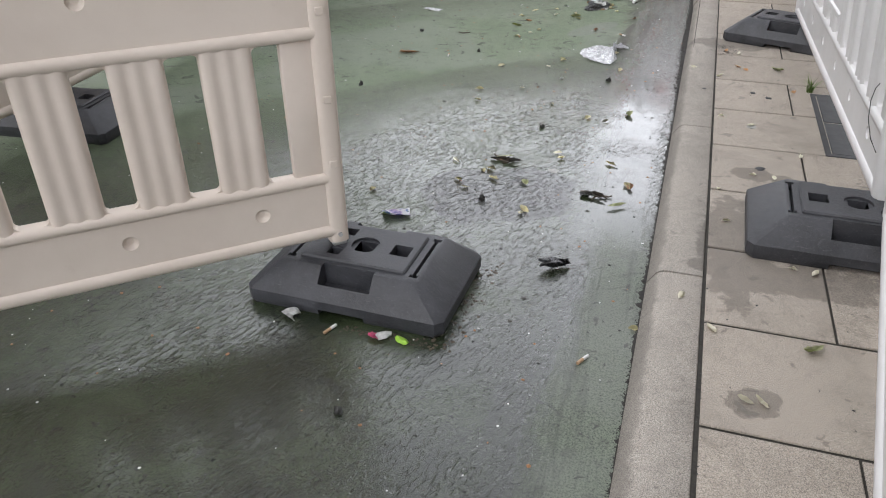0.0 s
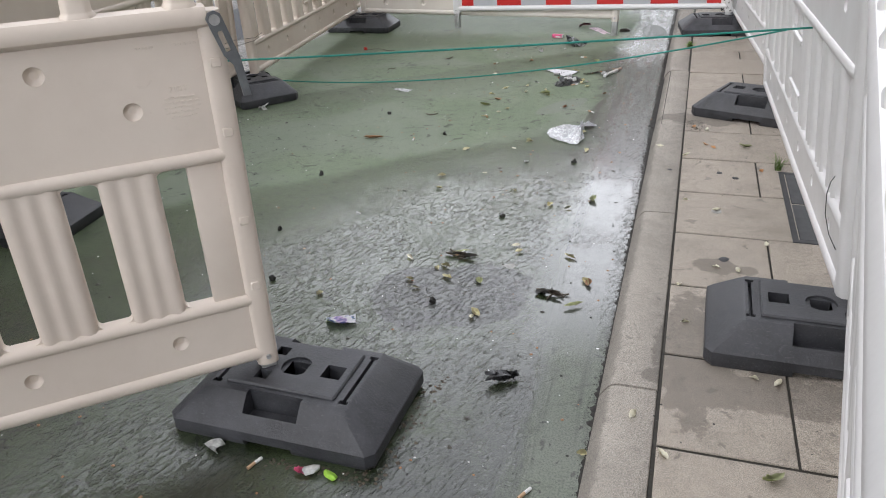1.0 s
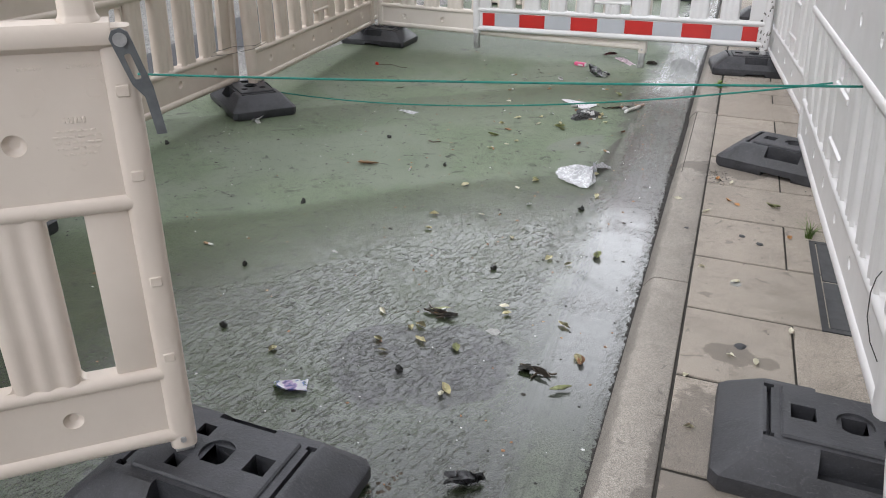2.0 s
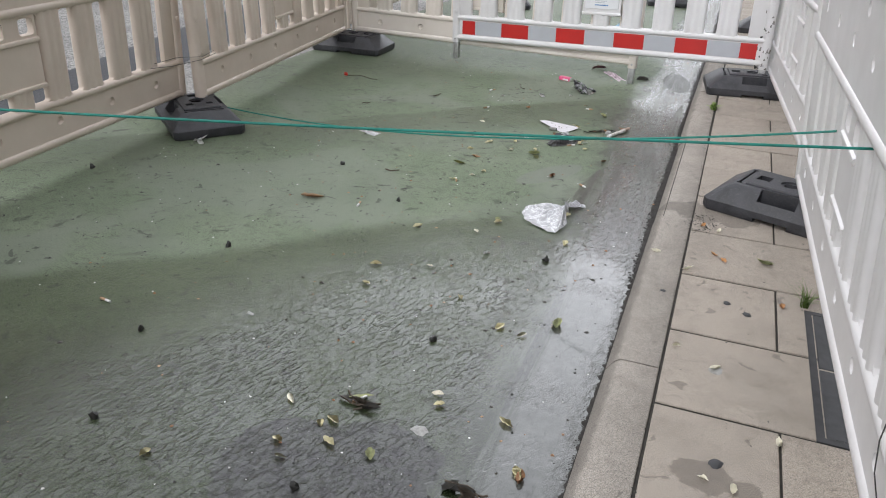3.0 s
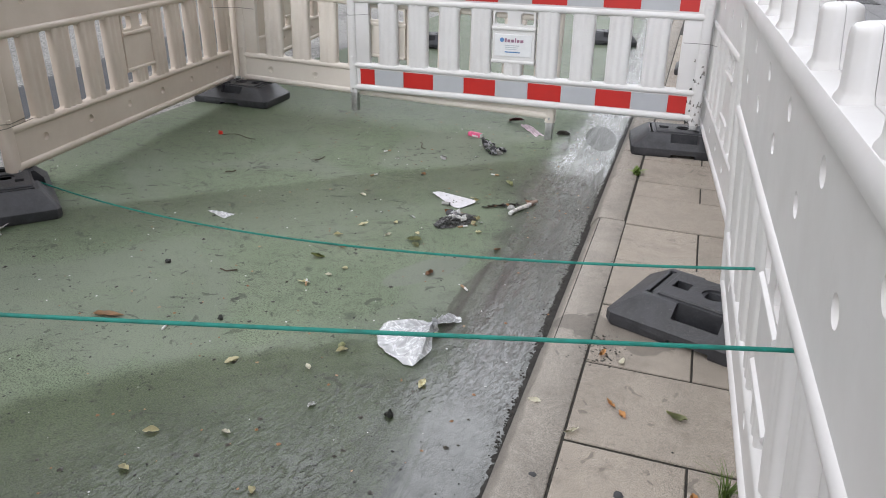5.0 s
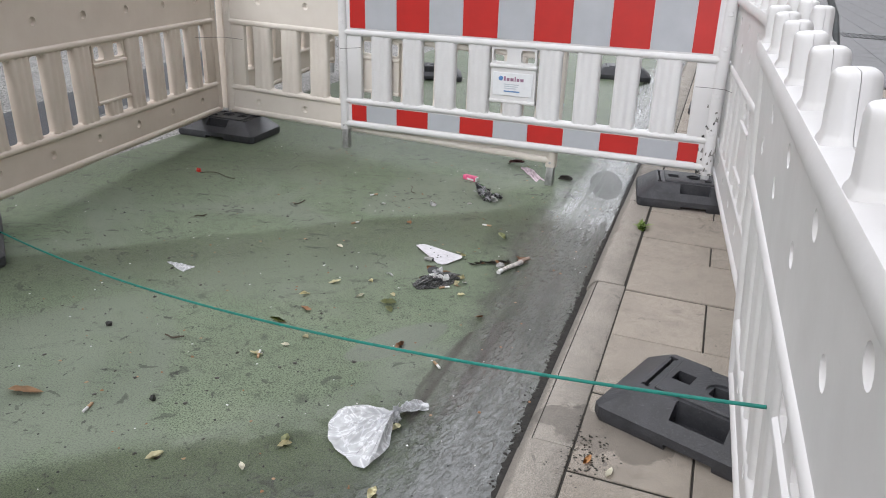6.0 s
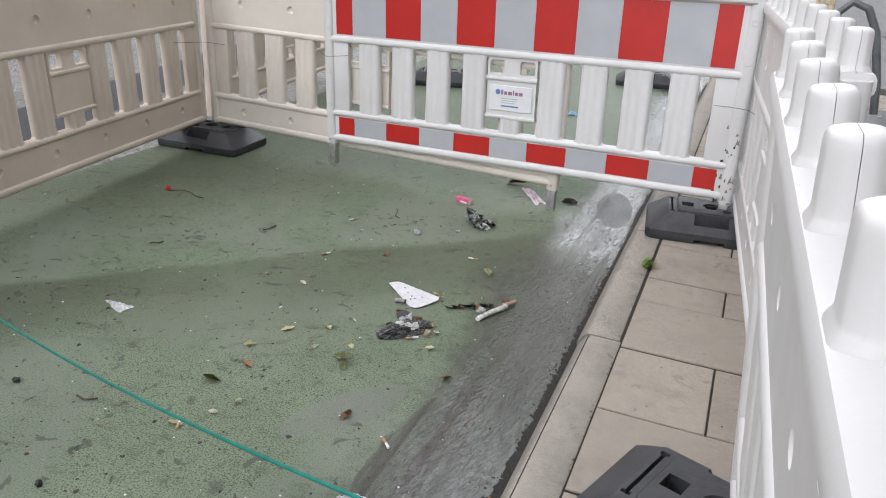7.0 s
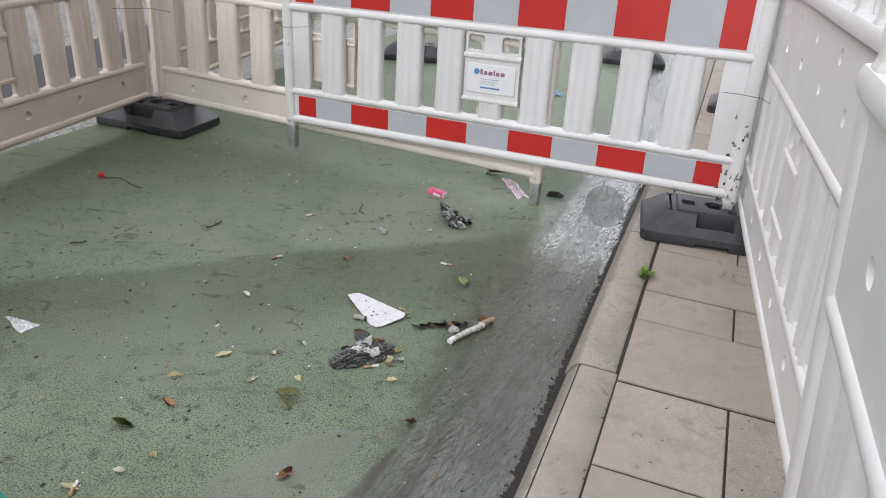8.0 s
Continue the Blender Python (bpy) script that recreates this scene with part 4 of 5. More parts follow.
wire(loop, "loose loop of dark wire between two white panels")
wire([(-1.60, 6.165, 0.60), (-1.56, 6.155, 0.585), (-1.50, 6.155, 0.592), (-1.44, 6.165, 0.60)], "thin dark wire round the striped panel's end")

cord = empty("cord", Matrix(), "green plastic cord stretched across the lane between barriers", "cord")
taut = [Vector((0.535, 2.986, 0.674)).lerp(Vector((-2.245, 2.315, 0.610)), k / 24) - Vector((0, 0, 0.012 * math.sin(math.pi * k / 24))) for k in range(25)]
part("taut_run", tube(taut, 0.0032), ROPE, cord)
slack = []
for k in range(33):
    u = k / 32
    q = Vector((-2.165, 4.368, 0.064)).lerp(Vector((0.520, 3.440, 0.581)), u)
    slack.append(q - Vector((0, 0.023, 0.074)) * 4 * u * (1 - u))
part("slack_run", tube(slack, 0.0032), ROPE, cord)

# ---- pavement fittings ----
cover = empty("service_cover", pose(0.578, 2.80, 0.054), "dark grey service cover set in the paving beside the barrier", "cover", kind="structure")
part("frame", carve(block(-0.018, 0.33, -0.006, 0.606, -0.03, 0.0022), [block(0.0, 0.31, 0.012, 0.588, -0.1, 0.1)]), SLATE, cover, "black metal edge")
for k in range(2):
    part("plate", block(0.004, 0.306, 0.016 + 0.289 * k, 0.297 + 0.289 * k, -0.02, 0.002 + 0.001 * k, bev=0.002, seg=1), SLATE, cover)

def weed(x, y, seed, tall, blades, broad):
    r = random.Random(seed)
    bm = bmesh.new()
    for k in range(blades):
        a, ln = r.uniform(0, 2 * math.pi), tall * r.uniform(0.6, 1.2)
        d = Vector((math.cos(a), math.sin(a), 0))
        w = Vector((-d.y, d.x, 0)) * broad
        lean = r.uniform(0.3, 1.1)
        p0 = Vector((r.uniform(-0.01, 0.01), r.uniform(-0.01, 0.01), 0))
        prev = None
        for i in range(5):
            t = i / 4
            p = p0 + d * ln * lean * t * t + Vector((0, 0, ln * t * (1 - 0.45 * lean * t)))
            ww = w * (math.sin(math.pi * (0.15 + 0.85 * t)) if broad > 0.002 else (1 - t) + 0.05)
            cur = (bm.verts.new(p - ww), bm.verts.new(p + ww))
            if prev:
                bm.faces.new((prev[0], prev[1], cur[1], cur[0]))
            prev = cur
    bmesh.ops.solidify(bm, geom=bm.faces[:], thickness=0.0005)
    return bm


thing("grass_tuft", weed(0, 0, 4, 0.085, 46, 0.0016), GRASS, pose(0.560, 3.43, 0.052), "small green grass tuft growing beside the service cover", "weed", angle=60)
thing("weed", weed(0, 0, 9, 0.052, 22, 0.010), WEED, pose(0.192, 5.56, 0.050), "small green weed growing in the kerb joint", "weed", angle=60)

# ---- litter on the lane ----
def litter(name, bm, material, x, y, turn, label, category, z=0.0, group="", tilt=0.0):
    return thing(name, bm, material, pose(x, y, z + 0.0005, tilt, 0, turn), label, category, group)


def thin_plastic():
    m, n, l, b = nodes_of("thin_white_plastic")
    p = position(n)
    f = noise_tex(n, l, 38, 5, 0.65, p, 1.8)
    crease = calc(n, l, "ABSOLUTE", calc(n, l, "SUBTRACT", noise_tex(n, l, 16, 3, 0.5, p, 1.6), 0.5))
    b.inputs["Base Color"].default_value = (0.74, 0.75, 0.77, 1)
    b.inputs["Roughness"].default_value = 0.25
    l.new(ramp(n, l, crease, [(0.0, 0.90), (0.04, 0.60), (0.2, 0.44)]), b.inputs["Alpha"])
    bump(n, l, b, mixc(n, l, 0.5, f, ramp(n, l, crease, [(0.0, 1.0), (0.12, 0.0)])), 0.4, 0.004)
    return m


FILM = thin_plastic()


def fan(first, last, reach, lift, seed, rings=22, spokes=64):
    """A thin sheet gathered at the origin and spread over an angle, with folds that run out from the knot."""
    r = random.Random(seed)
    off = Vector((seed * 1.3, seed * 2.1, 0))
    folds = [(r.uniform(0, 1), r.uniform(0.012, 0.04), r.uniform(0.4, 1.0)) for k in range(16)]
    bm = bmesh.new()
    rows = []
    for i in range(rings + 1):
        t = i / rings
        row = []
        for k in range(spokes + 1):
            u = k / spokes
            a = radians(first + (last - first) * u)
            rad = reach(u) * (1 + 0.05 * noise.noise(Vector((u * 9, 0, 0)) + off))
            z = sum(h * max(0.0, 1 - abs(u - c) / w) for c, w, h in folds) * 0.011 * math.sin(math.pi * min(1, t * 0.9 + 0.05)) ** 0.6
            z += lift * (1 - t) ** 2 + 0.012 * math.sin(math.pi * t) * (0.5 + noise.noise(Vector((u * 4, t * 2, 0)) + off))
            z += 0.006 * max(0.0, 1 - 5 * abs(noise.noise(Vector((u * 4, t * 1.6, 3)) + off)))
            row.append(bm.verts.new((rad * t * math.cos(a), rad * t * math.sin(a), max(0.0012, z))))
        rows.append(row)
    for lo, hi in zip(rows, rows[1:]):
        for k in range(spokes):
            bm.faces.new((lo[k], lo[k + 1], hi[k + 1], hi[k]))
    bmesh.ops.remove_doubles(bm, verts=bm.verts[:], dist=0.00005)
    bmesh.ops.solidify(bm, geom=bm.faces[:], thickness=0.0005)
    return bm


def bag():
    """A thin plastic bag, knotted: a flat sack spread from the knot in folds, and a flared tail."""
    top = empty("plastic_bag", pose(-0.265, 3.940, 0.0), "crumpled thin white plastic bag with a knot, lying wet", "bag")

    def sack_reach(u):
        return 0.085 + 0.125 * min(1.0, (u + 0.02) / 0.85) ** 0.55 - 0.10 * max(0.0, u - 0.90) / 0.10

    part("sack", mesh_of("sack", fan(165, 287, sack_reach, 0.016, 4), FILM, 30), FILM, top)
    part("tail", mesh_of("tail", fan(48, 92, lambda u: 0.080 + 0.035 * math.sin(math.pi * min(1, 0.2 + u)), 0.018, 9, 14, 36), FILM, 30), FILM, top)
    part("knot", wad(19, (0.014, 0.014, 0.022)), FILM, top)
    return top


bag()

card = bmesh.new()
outline = [(-0.106, 0.050), (-0.098, 0.064), (-0.085, 0.080), (-0.070, 0.082), (0.090, 0.036), (0.101, 0.028), (0.104, 0.006), (0.066, -0.064), (0.052, -0.073), (0.030, -0.068)]
rings = [[card.verts.new((x, y, z + 0.010 * x * x * 60)) for x, y in outline] for z in (0.001, 0.003)]
for i in range(10):
    card.faces.new((rings[0][i], rings[0][(i + 1) % 10], rings[1][(i + 1) % 10], rings[1][i]))
card.faces.new(rings[1])
card.faces.new(list(reversed(rings[0])))
bmesh.ops.recalc_face_normals(card, faces=card.faces)
litter("paper_card", card, plain("stained_paper", (0.66, 0.65, 0.68), 0.55, vary=0.12, scale=60), -0.545, 5.004, 0, "white paper card with rounded corners and dirt specks", "paper")
rag = empty("black_rag", pose(-0.458, 4.775, 0.0005, 0, 0, 52), "wet black crumpled cloth with pale film on it", "rag")
part("cloth_body", wad(3, (0.080, 0.032, 0.026)), CLOTH, rag)
for k in range(7):
    strand = [(-0.095 + 0.19 * t, 0.006 * (k - 3) * (1 - 0.5 * abs(2 * t - 1)) + 0.006 * math.sin(5 * t + 2 * k), 0.006 + (0.026 + 0.003 * (k % 3)) * math.sin(math.pi * t) ** 0.7 * (1 - 0.09 * (k - 3) ** 2)) for t in (i / 12 for i in range(13))]
    part("strand", tube(strand, 0.0042 - 0.0003 * (k % 3), 6), CLOTH, rag)
part("film", mesh_of("film", crushed(47, 0.060, 0.036, 0.026, 9, 85, 12), FILM, 22), FILM, rag, "pale crushed film on the cloth", place=pose(0.012, 0.010, 0.024, 0, 0, 30))
litter("round_disc", prism(bmesh.new(), oval(0, 0, 0.024, 0.022, 20, 2), 0, 0.004, "z"), SLATE, -0.502, 4.862, 0, "small dark flat disc lying by the black cloth", "disc", z=0.004, tilt=14)
litter("ash", crumple(5, 0.035, 0.025, 0.012), PALE, -0.452, 4.775, 10, "small pale scrap lying on the black cloth", "scrap", z=0.026)
litter("ash", wad(41, (0.020, 0.014, 0.016)), PALE, -0.468, 4.760, 40, "small heap of pale ash on the black cloth", "ash", z=0.020)
litter("ash", wad(43, (0.014, 0.010, 0.014)), PALE, -0.425, 4.782, 80, "small heap of pale ash on the black cloth", "ash", z=0.018)
for i, (x, y) in enumerate(((-0.520, 4.990), (-0.535, 5.000), (-0.560, 5.020), (-0.500, 5.010), (-0.585, 5.050), (-0.530, 4.978))):
    litter("dirt_speck", lump(160 + i, (0.0035, 0.0025, 0.002), 0.5, 1.0, 1), TAR, x, y, 40 * i, "small dark speck of dirt on the paper card", "dirt", z=0.0065, group="specks on the card")
stub = empty("cigar_stub", pose(-0.557, 4.950, 0.008, 0, 0, 12), "short grey crushed cigar stub beside the paper card", "cigar stub")
part("body", tube([(-0.016, 0, 0), (0.0, 0.001, 0.0005), (0.016, 0, 0)], 0.0078, 12), GUM, stub)
part("ash_end", tube([(0.0155, 0, 0), (0.021, 0, -0.0005)], 0.0070, 12), SLATE, stub, "dark burnt end")
litter("leaf_curl", crushed(171, 0.040, 0.024, 0.016, 6, 70, 10), YELLOW, -0.456, 5.050, 20, "curled yellow leaf scrap at the paper card's corner", "leaf")
litter("leaf_curl", crushed(172, 0.030, 0.022, 0.018, 6, 70, 10), YELLOW, -0.386, 4.844, 70, "curled yellow leaf scrap by the black cloth", "leaf")
litter("leaf_curl", crushed(173, 0.034, 0.018, 0.010, 6, 70, 10), BROWN, -0.522, 4.884, 40, "curled brown leaf scrap by the black cloth", "leaf")
litter("leaf_curl", crushed(174, 0.044, 0.020, 0.012, 6, 70, 10), BROWN, -0.457, 4.862, 10, "curled brown leaf scrap by the black cloth", "leaf")
litter("leaf_curl", crushed(175, 0.046, 0.022, 0.010, 6, 60, 10), BROWN, -0.225, 5.130, 20, "reddish brown leaf scrap behind the paper roll", "leaf")
litter("round_pebble", lump(176, (0.017, 0.014, 0.012), 0.2, 1.0, 3), GUM, -0.283, 5.023, 0, "small pale round pebble in the debris", "pebble")
stick = empty("burnt_cigarette", pose(-0.244, 5.020, 0.008, 0, 0, 33), "wet roll of grey paper with a burnt end", "cigarette")
part("paper_roll", tube([(-0.045, -0.03, 0.0), (0, 0, 0.001), (0.06, 0.035, 0.002)], 0.0088, 12), plain("ashy_paper", (0.52, 0.50, 0.47), 0.7, vary=0.5, scale=70), stick)
part("tip", tube([(-0.060, -0.042, -0.001), (-0.045, -0.03, 0.0)], 0.0092, 12), PALE, stick)
part("paper_roll", tube([(0.045, 0.040, 0.002), (0.075, 0.048, 0.004), (0.100, 0.066, 0.003)], 0.0075, 10), plain("sodden_paper", (0.30, 0.22, 0.18), 0.6, vary=0.5, scale=80), stick, "wet brown end of the roll")
burnt = [leaf_mesh(m, s, s * r, c, 200 + i) for i, (m, s, r, c) in enumerate(((ROT, 0.045, 0.4, 0.15), (TWIG, 0.036, 0.5, 0.2), (ROT, 0.030, 0.7, 0.1), (BROWN, 0.026, 0.6, 0.2)))]
for k in range(11):
    ob = new("charred_leaf", burnt[k % 4])
    ob.matrix_basis = pose(-0.385 + 0.012 * k, 4.985 + 0.008 * k + 0.006 * (k % 3), 0.002, 20 * (k % 3), 15 * (k % 2), 47 * k)
    tagged(ob, "small dark rotting leaf scrap in a line of debris", "leaf", "debris by the roll")
# scraps lying round the rag
for i, (x, y, m, sx) in enumerate(((-0.475, 4.80, TAN, 0.012), (-0.49, 4.77, TAN, 0.010), (-0.43, 4.80, PALE, 0.012), (-0.505, 4.74, PALE, 0.010), (-0.385, 4.79, YELLOW, 0.014), (-0.375, 4.775, TAN, 0.010), (-0.52, 4.79, ROT, 0.012))):
    litter("scrap", crushed(130 + i, sx * 2, sx * 1.4, sx * 0.7, 5, 60, 8), m, x, y, 70 * i, "small wet scrap lying by the black cloth", "scrap", group="scraps round the cloth")
pack = empty("pink_packet", pose(-0.735, 6.03, 0.001, 0, 0, -18), "crushed pink cardboard packet with white print", "packet")
part("box", block(-0.040, 0.040, -0.016, 0.016, 0.0, 0.024, bev=0.004), PINK, pack)
part("label", block(-0.010, 0.030, -0.0175, -0.012, 0.004, 0.013), PALE, pack, "white print on the side")
part("end_flap", block(0.039, 0.043, -0.014, 0.014, 0.002, 0.022), PALE, pack)
def wrapper_print():
    """Black foil printed in white and green, glossy."""
    m, n, l, b = nodes_of("black_printed_foil")
    p = position(n)
    f = noise_tex(n, l, 34, 3, 0.5, p, 0.8)
    l.new(ramp(n, l, f, [(0.40, (0.03, 0.03, 0.035)), (0.47, (0.05, 0.05, 0.055)), (0.50, (0.50, 0.50, 0.52)), (0.55, (0.42, 0.42, 0.45)), (0.58, (0.06, 0.06, 0.06)), (0.66, (0.10, 0.22, 0.07))]), b.inputs["Base Color"])
    b.inputs["Roughness"].default_value = 0.3
    return m


PRINT = wrapper_print()
foil = empty("foil_wrapper", pose(-0.572, 5.775, 0.0, 0, 0, -15), "crumpled black, white and green foil wrapper", "wrapper")
part("sheet", mesh_of("sheet", crushed(11, 0.150, 0.085, 0.070, 12, 95), PRINT, 22), PRINT, foil)
part("sheet", mesh_of("sheet", crushed(14, 0.085, 0.060, 0.045, 9, 80), PRINT, 22), PRINT, foil, "second leaf of the wrapper", place=pose(-0.030, 0.014, 0.004, 0, 0, 40))
part("sheet", mesh_of("sheet", crushed(17, 0.060, 0.046, 0.030, 7, 70), PALE, 22), PALE, foil, "pale inner side turned out", place=pose(0.048, -0.022, 0.001, 0, 0, 30))
litter("packaging_tube", crumple(21, 0.23, 0.050, 0.020, 16, 6), plain("pale_packaging", (0.62, 0.50, 0.55), 0.35, vary=0.35, scale=60), -0.47, 6.30, -55, "crushed pale pink plastic packaging beside a barrier leg", "packaging")
litter("snack_wrapper", crushed(23, 0.10, 0.06, 0.034, 9, 80), plain("dark_print", (0.20, 0.10, 0.10), 0.35, vary=0.9, scale=70), -0.60, 6.44, 20, "crumpled dark and red snack wrapper", "wrapper")
litter("dark_leaf", wad(31, (0.032, 0.013, 0.015)), ROT, -0.285, 6.30, 15, "curled dark rotten leaf", "leaf")
def printed():
    """Foil with bands of white, violet, blue and a little green print."""
    m, n, l, b = nodes_of("printed_packet_foil")
    p = position(n)
    v = n.new("ShaderNodeTexVoronoi")
    v.inputs["Scale"].default_value = 55
    l.new(p, v.inputs["Vector"])
    f = noise_tex(n, l, 30, 3, 0.5, p, 0.5)
    l.new(ramp(n, l, f, [(0.36, (0.20, 0.26, 0.06)), (0.41, (0.12, 0.20, 0.50)), (0.44, (0.74, 0.74, 0.78)), (0.53, (0.78, 0.78, 0.80)), (0.57, (0.55, 0.42, 0.62)), (0.66, (0.12, 0.12, 0.34))]), b.inputs["Base Color"])
    b.inputs["Roughness"].default_value = 0.3
    return m


litter("printed_packet", crushed(29, 0.085, 0.058, 0.022, 6, 38, keep=0.12), printed(), -0.680, 2.105, 28, "crushed white, blue and purple printed packet", "packet")
litter("charred_lump", crushed(6, 0.092, 0.042, 0.030, 12, 95), plain("wet_black_film", (0.03, 0.03, 0.032), 0.22, vary=0.8, scale=90), -0.172, 1.950, 25, "wet black crushed plastic film lying in the water", "film")
litter("bottle_cap", lump(8, (0.014, 0.013, 0.016), 0.3, 1.0, 2), SCARLET, -2.025, 5.48, 0, "small red plastic cap", "cap")
shard = crumple(33, 0.105, 0.060, 0.010, 12, 6)
for v in shard.verts:
    v.co.y *= 0.12 + 0.8 * (v.co.x / 0.105 + 0.5)
litter("clear_shard", shard, FILM, -1.379, 4.49, -10, "clear crumpled plastic film", "film")
litter("blue_wrapper", crumple(35, 0.09, 0.05, 0.03, 12, 7), plain("light_blue_film", (0.25, 0.42, 0.55), 0.3, vary=0.5), -0.729, 8.225, 0, "crumpled light blue wrapper", "wrapper")

# twigs, each a bent stick
TWIGS = [(-1.90, 5.47, 5, 0.21), (-0.94, 5.72, -50, 0.12), (-0.46, 2.57, 10, 0.10), (-0.47, 2.585, -25, 0.08), (-0.44, 2.56, 35, 0.06), (-0.13, 2.40, -20, 0.09), (-0.11, 2.385, 40, 0.07), (-1.62, 4.95, 60, 0.05), (-1.05, 4.05, 20, 0.06), (-1.33, 5.30, 70, 0.07)]
for i, (x, y, turn, ln) in enumerate(TWIGS):
    pts = [((t - 0.5) * ln, 0.12 * ln * math.sin(5 * t + i), 0.003 + 0.004 * abs(math.sin(4 * t + i))) for t in (k / 6 for k in range(7))]
    litter("twig", tube(pts, 0.0018 if ln > 0.1 else 0.0026, 6), TWIG, x, y, turn, "thin bent dark twig", "twig", group="twigs on the lane")
rot = [leaf_mesh(m, s, s * r, c, 300 + i) for i, (m, s, r, c) in enumerate(((ROT, 0.075, 0.30, 0.08), (TWIG, 0.060, 0.34, 0.12), (ROT, 0.048, 0.5, 0.05), (GREEN, 0.062, 0.32, 0.10)))]
for i, (x, y, turn) in enumerate(((-0.480, 2.572, 5), (-0.450, 2.566, -12), (-0.425, 2.562, 20), (-0.465, 2.590, 30), (-0.140, 2.392, 10), (-0.115, 2.384, -25), (-0.160, 2.398, 60), (-0.055, 2.340, 35))):
    ob = new("rotten_leaf", rot[i % 4])
    ob.matrix_basis = pose(x, y, 0.002 + 0.002 * (i % 3), 10 * (i % 3), 0, turn)
    tagged(ob, "dark rotten leaf lying flat in the wet", "leaf", "rotten leaves")

# leaves
def strew(material, spots, label, group, sizes, seed, z=0.0):
    shapes = [leaf_mesh(material, s, s * r, c, seed + i) for i, (s, r, c) in enumerate(sizes)]
    r = random.Random(seed)
    for i, (x, y) in enumerate(spots):
        ob = new("leaf", shapes[i % len(shapes)])
        ob.matrix_basis = pose(x, y, z + 0.0015, r.uniform(-12, 12), r.uniform(-8, 8), r.uniform(0, 360))
        tagged(ob, label, "leaf", group)


strew(YELLOW, [(-0.47, 3.73), (-0.71, 3.11), (-0.73, 3.57), (-0.41, 3.15), (-0.25, 3.04), (-0.28, 2.64), (-0.11, 2.64), (-0.51, 2.47), (-0.49, 2.49), (-0.57, 2.38), (-0.46, 2.42), (-0.69, 4.22), (-0.74, 3.24), (-0.245, 3.905), (-0.79, 4.61), (-0.56, 4.61), (-0.84, 4.48), (-0.34, 4.71), (-0.77, 4.07), (-0.68, 4.68), (-0.04, 2.49), (-0.81, 2.23), (-0.32, 2.24), (0.055, 1.74), (-0.20, 3.66)], "small pale yellow fallen leaf", "yellow leaves on the lane", [(0.040, 0.55, 0.05), (0.030, 0.7, 0.12), (0.046, 0.45, 0.08), (0.024, 0.8, 0.0)], 50)
strew(CREAM, [(-0.535, 2.335), (-0.325, 2.215), (-0.62, 2.52), (-0.30, 2.68), (-0.57, 3.30), (-0.66, 4.55), (-0.18, 3.02), (-0.72, 4.15), (-0.93, 4.92), (-0.52, 3.62)], "small bleached cream fallen leaf", "pale leaves on the lane", [(0.032, 0.5, 0.1), (0.026, 0.7, 0.12), (0.040, 0.4, 0.06)], 57)
strew(GREEN, [(-0.10, 3.12), (-0.36, 2.42), (-0.36, 5.32), (-0.53, 4.50), (-0.82, 4.27), (-0.48, 3.75), (-0.55, 4.54)], "olive green fallen leaf", "green leaves on the lane", [(0.062, 0.55, 0.10), (0.042, 0.6, 0.05)], 60)
strew(BROWN, [(-0.78, 4.38), (-0.23, 4.58), (-0.40, 4.29), (-0.78, 5.29), (-0.03, 2.48)], "brown curled fallen leaf", "brown leaves on the lane", [(0.045, 0.5, 0.15), (0.035, 0.6, 0.1)], 70)
strew(plain("tan_leaf", (0.36, 0.22, 0.12), 0.55), [(-1.21, 3.65)], "large reddish brown fallen leaf", "", [(0.100, 0.40, 0.05)], 75)
strew(CREAM, [(0.15, 1.83), (0.25, 2.24), (0.32, 1.50), (0.29, 1.50), (0.33, 2.57), (0.33, 2.99), (0.22, 1.72), (0.23, 2.44), (0.22, 3.53), (0.11, 3.62), (0.23, 3.06), (0.48, 2.75), (0.39, 2.56), (0.41, 2.03), (0.46, 2.02), (0.30, 3.88)], "small pale dry leaf on the paving", "leaves on the paving", [(0.034, 0.5, 0.1), (0.026, 0.6, 0.05), (0.040, 0.4, 0.15)], 80, 0.054)
strew(plain("orange_leaf", (0.50, 0.24, 0.08), 0.55), [(0.295, 3.67), (0.325, 3.64), (0.245, 3.90), (0.50, 3.40)], "curled orange brown leaf on the paving", "brown leaves on the paving", [(0.045, 0.35, 0.15), (0.032, 0.5, 0.1)], 87, 0.054)
strew(GREEN, [(0.43, 1.70), (0.45, 3.67)], "curled dark green leaf on the paving", "leaves on the paving", [(0.055, 0.5, 0.2)], 85, 0.054)

# cigarette ends and scraps
end_white, end_tan = mesh_of("paper", tube([(0, 0, 0.004), (0.020, 0, 0.004)], 0.0038, 8), PALE), mesh_of("filter", tube([(0.0195, 0, 0.004), (0.040, 0.001, 0.004)], 0.0040, 8), TAN)
butts = random.Random(12)
for x, y in ((-1.34, 2.70), (-0.455, 2.60), (-0.03, 1.61), (-1.09, 5.55), (-0.48, 5.42), (-0.24, 4.22), (-1.01, 3.64), (-0.77, 4.09), (-0.618, 1.545), (-0.40, 4.755), (-0.215, 5.06), (-0.98, 5.20)):
    top = empty("cigarette_end", pose(x, y, 0.0005, 0, 0, butts.uniform(0, 360)), "discarded cigarette end with a tan filter", "cigarette end", "cigarette ends")
    part("paper", end_white, PALE, top)
    part("filter", end_tan, TAN, top)
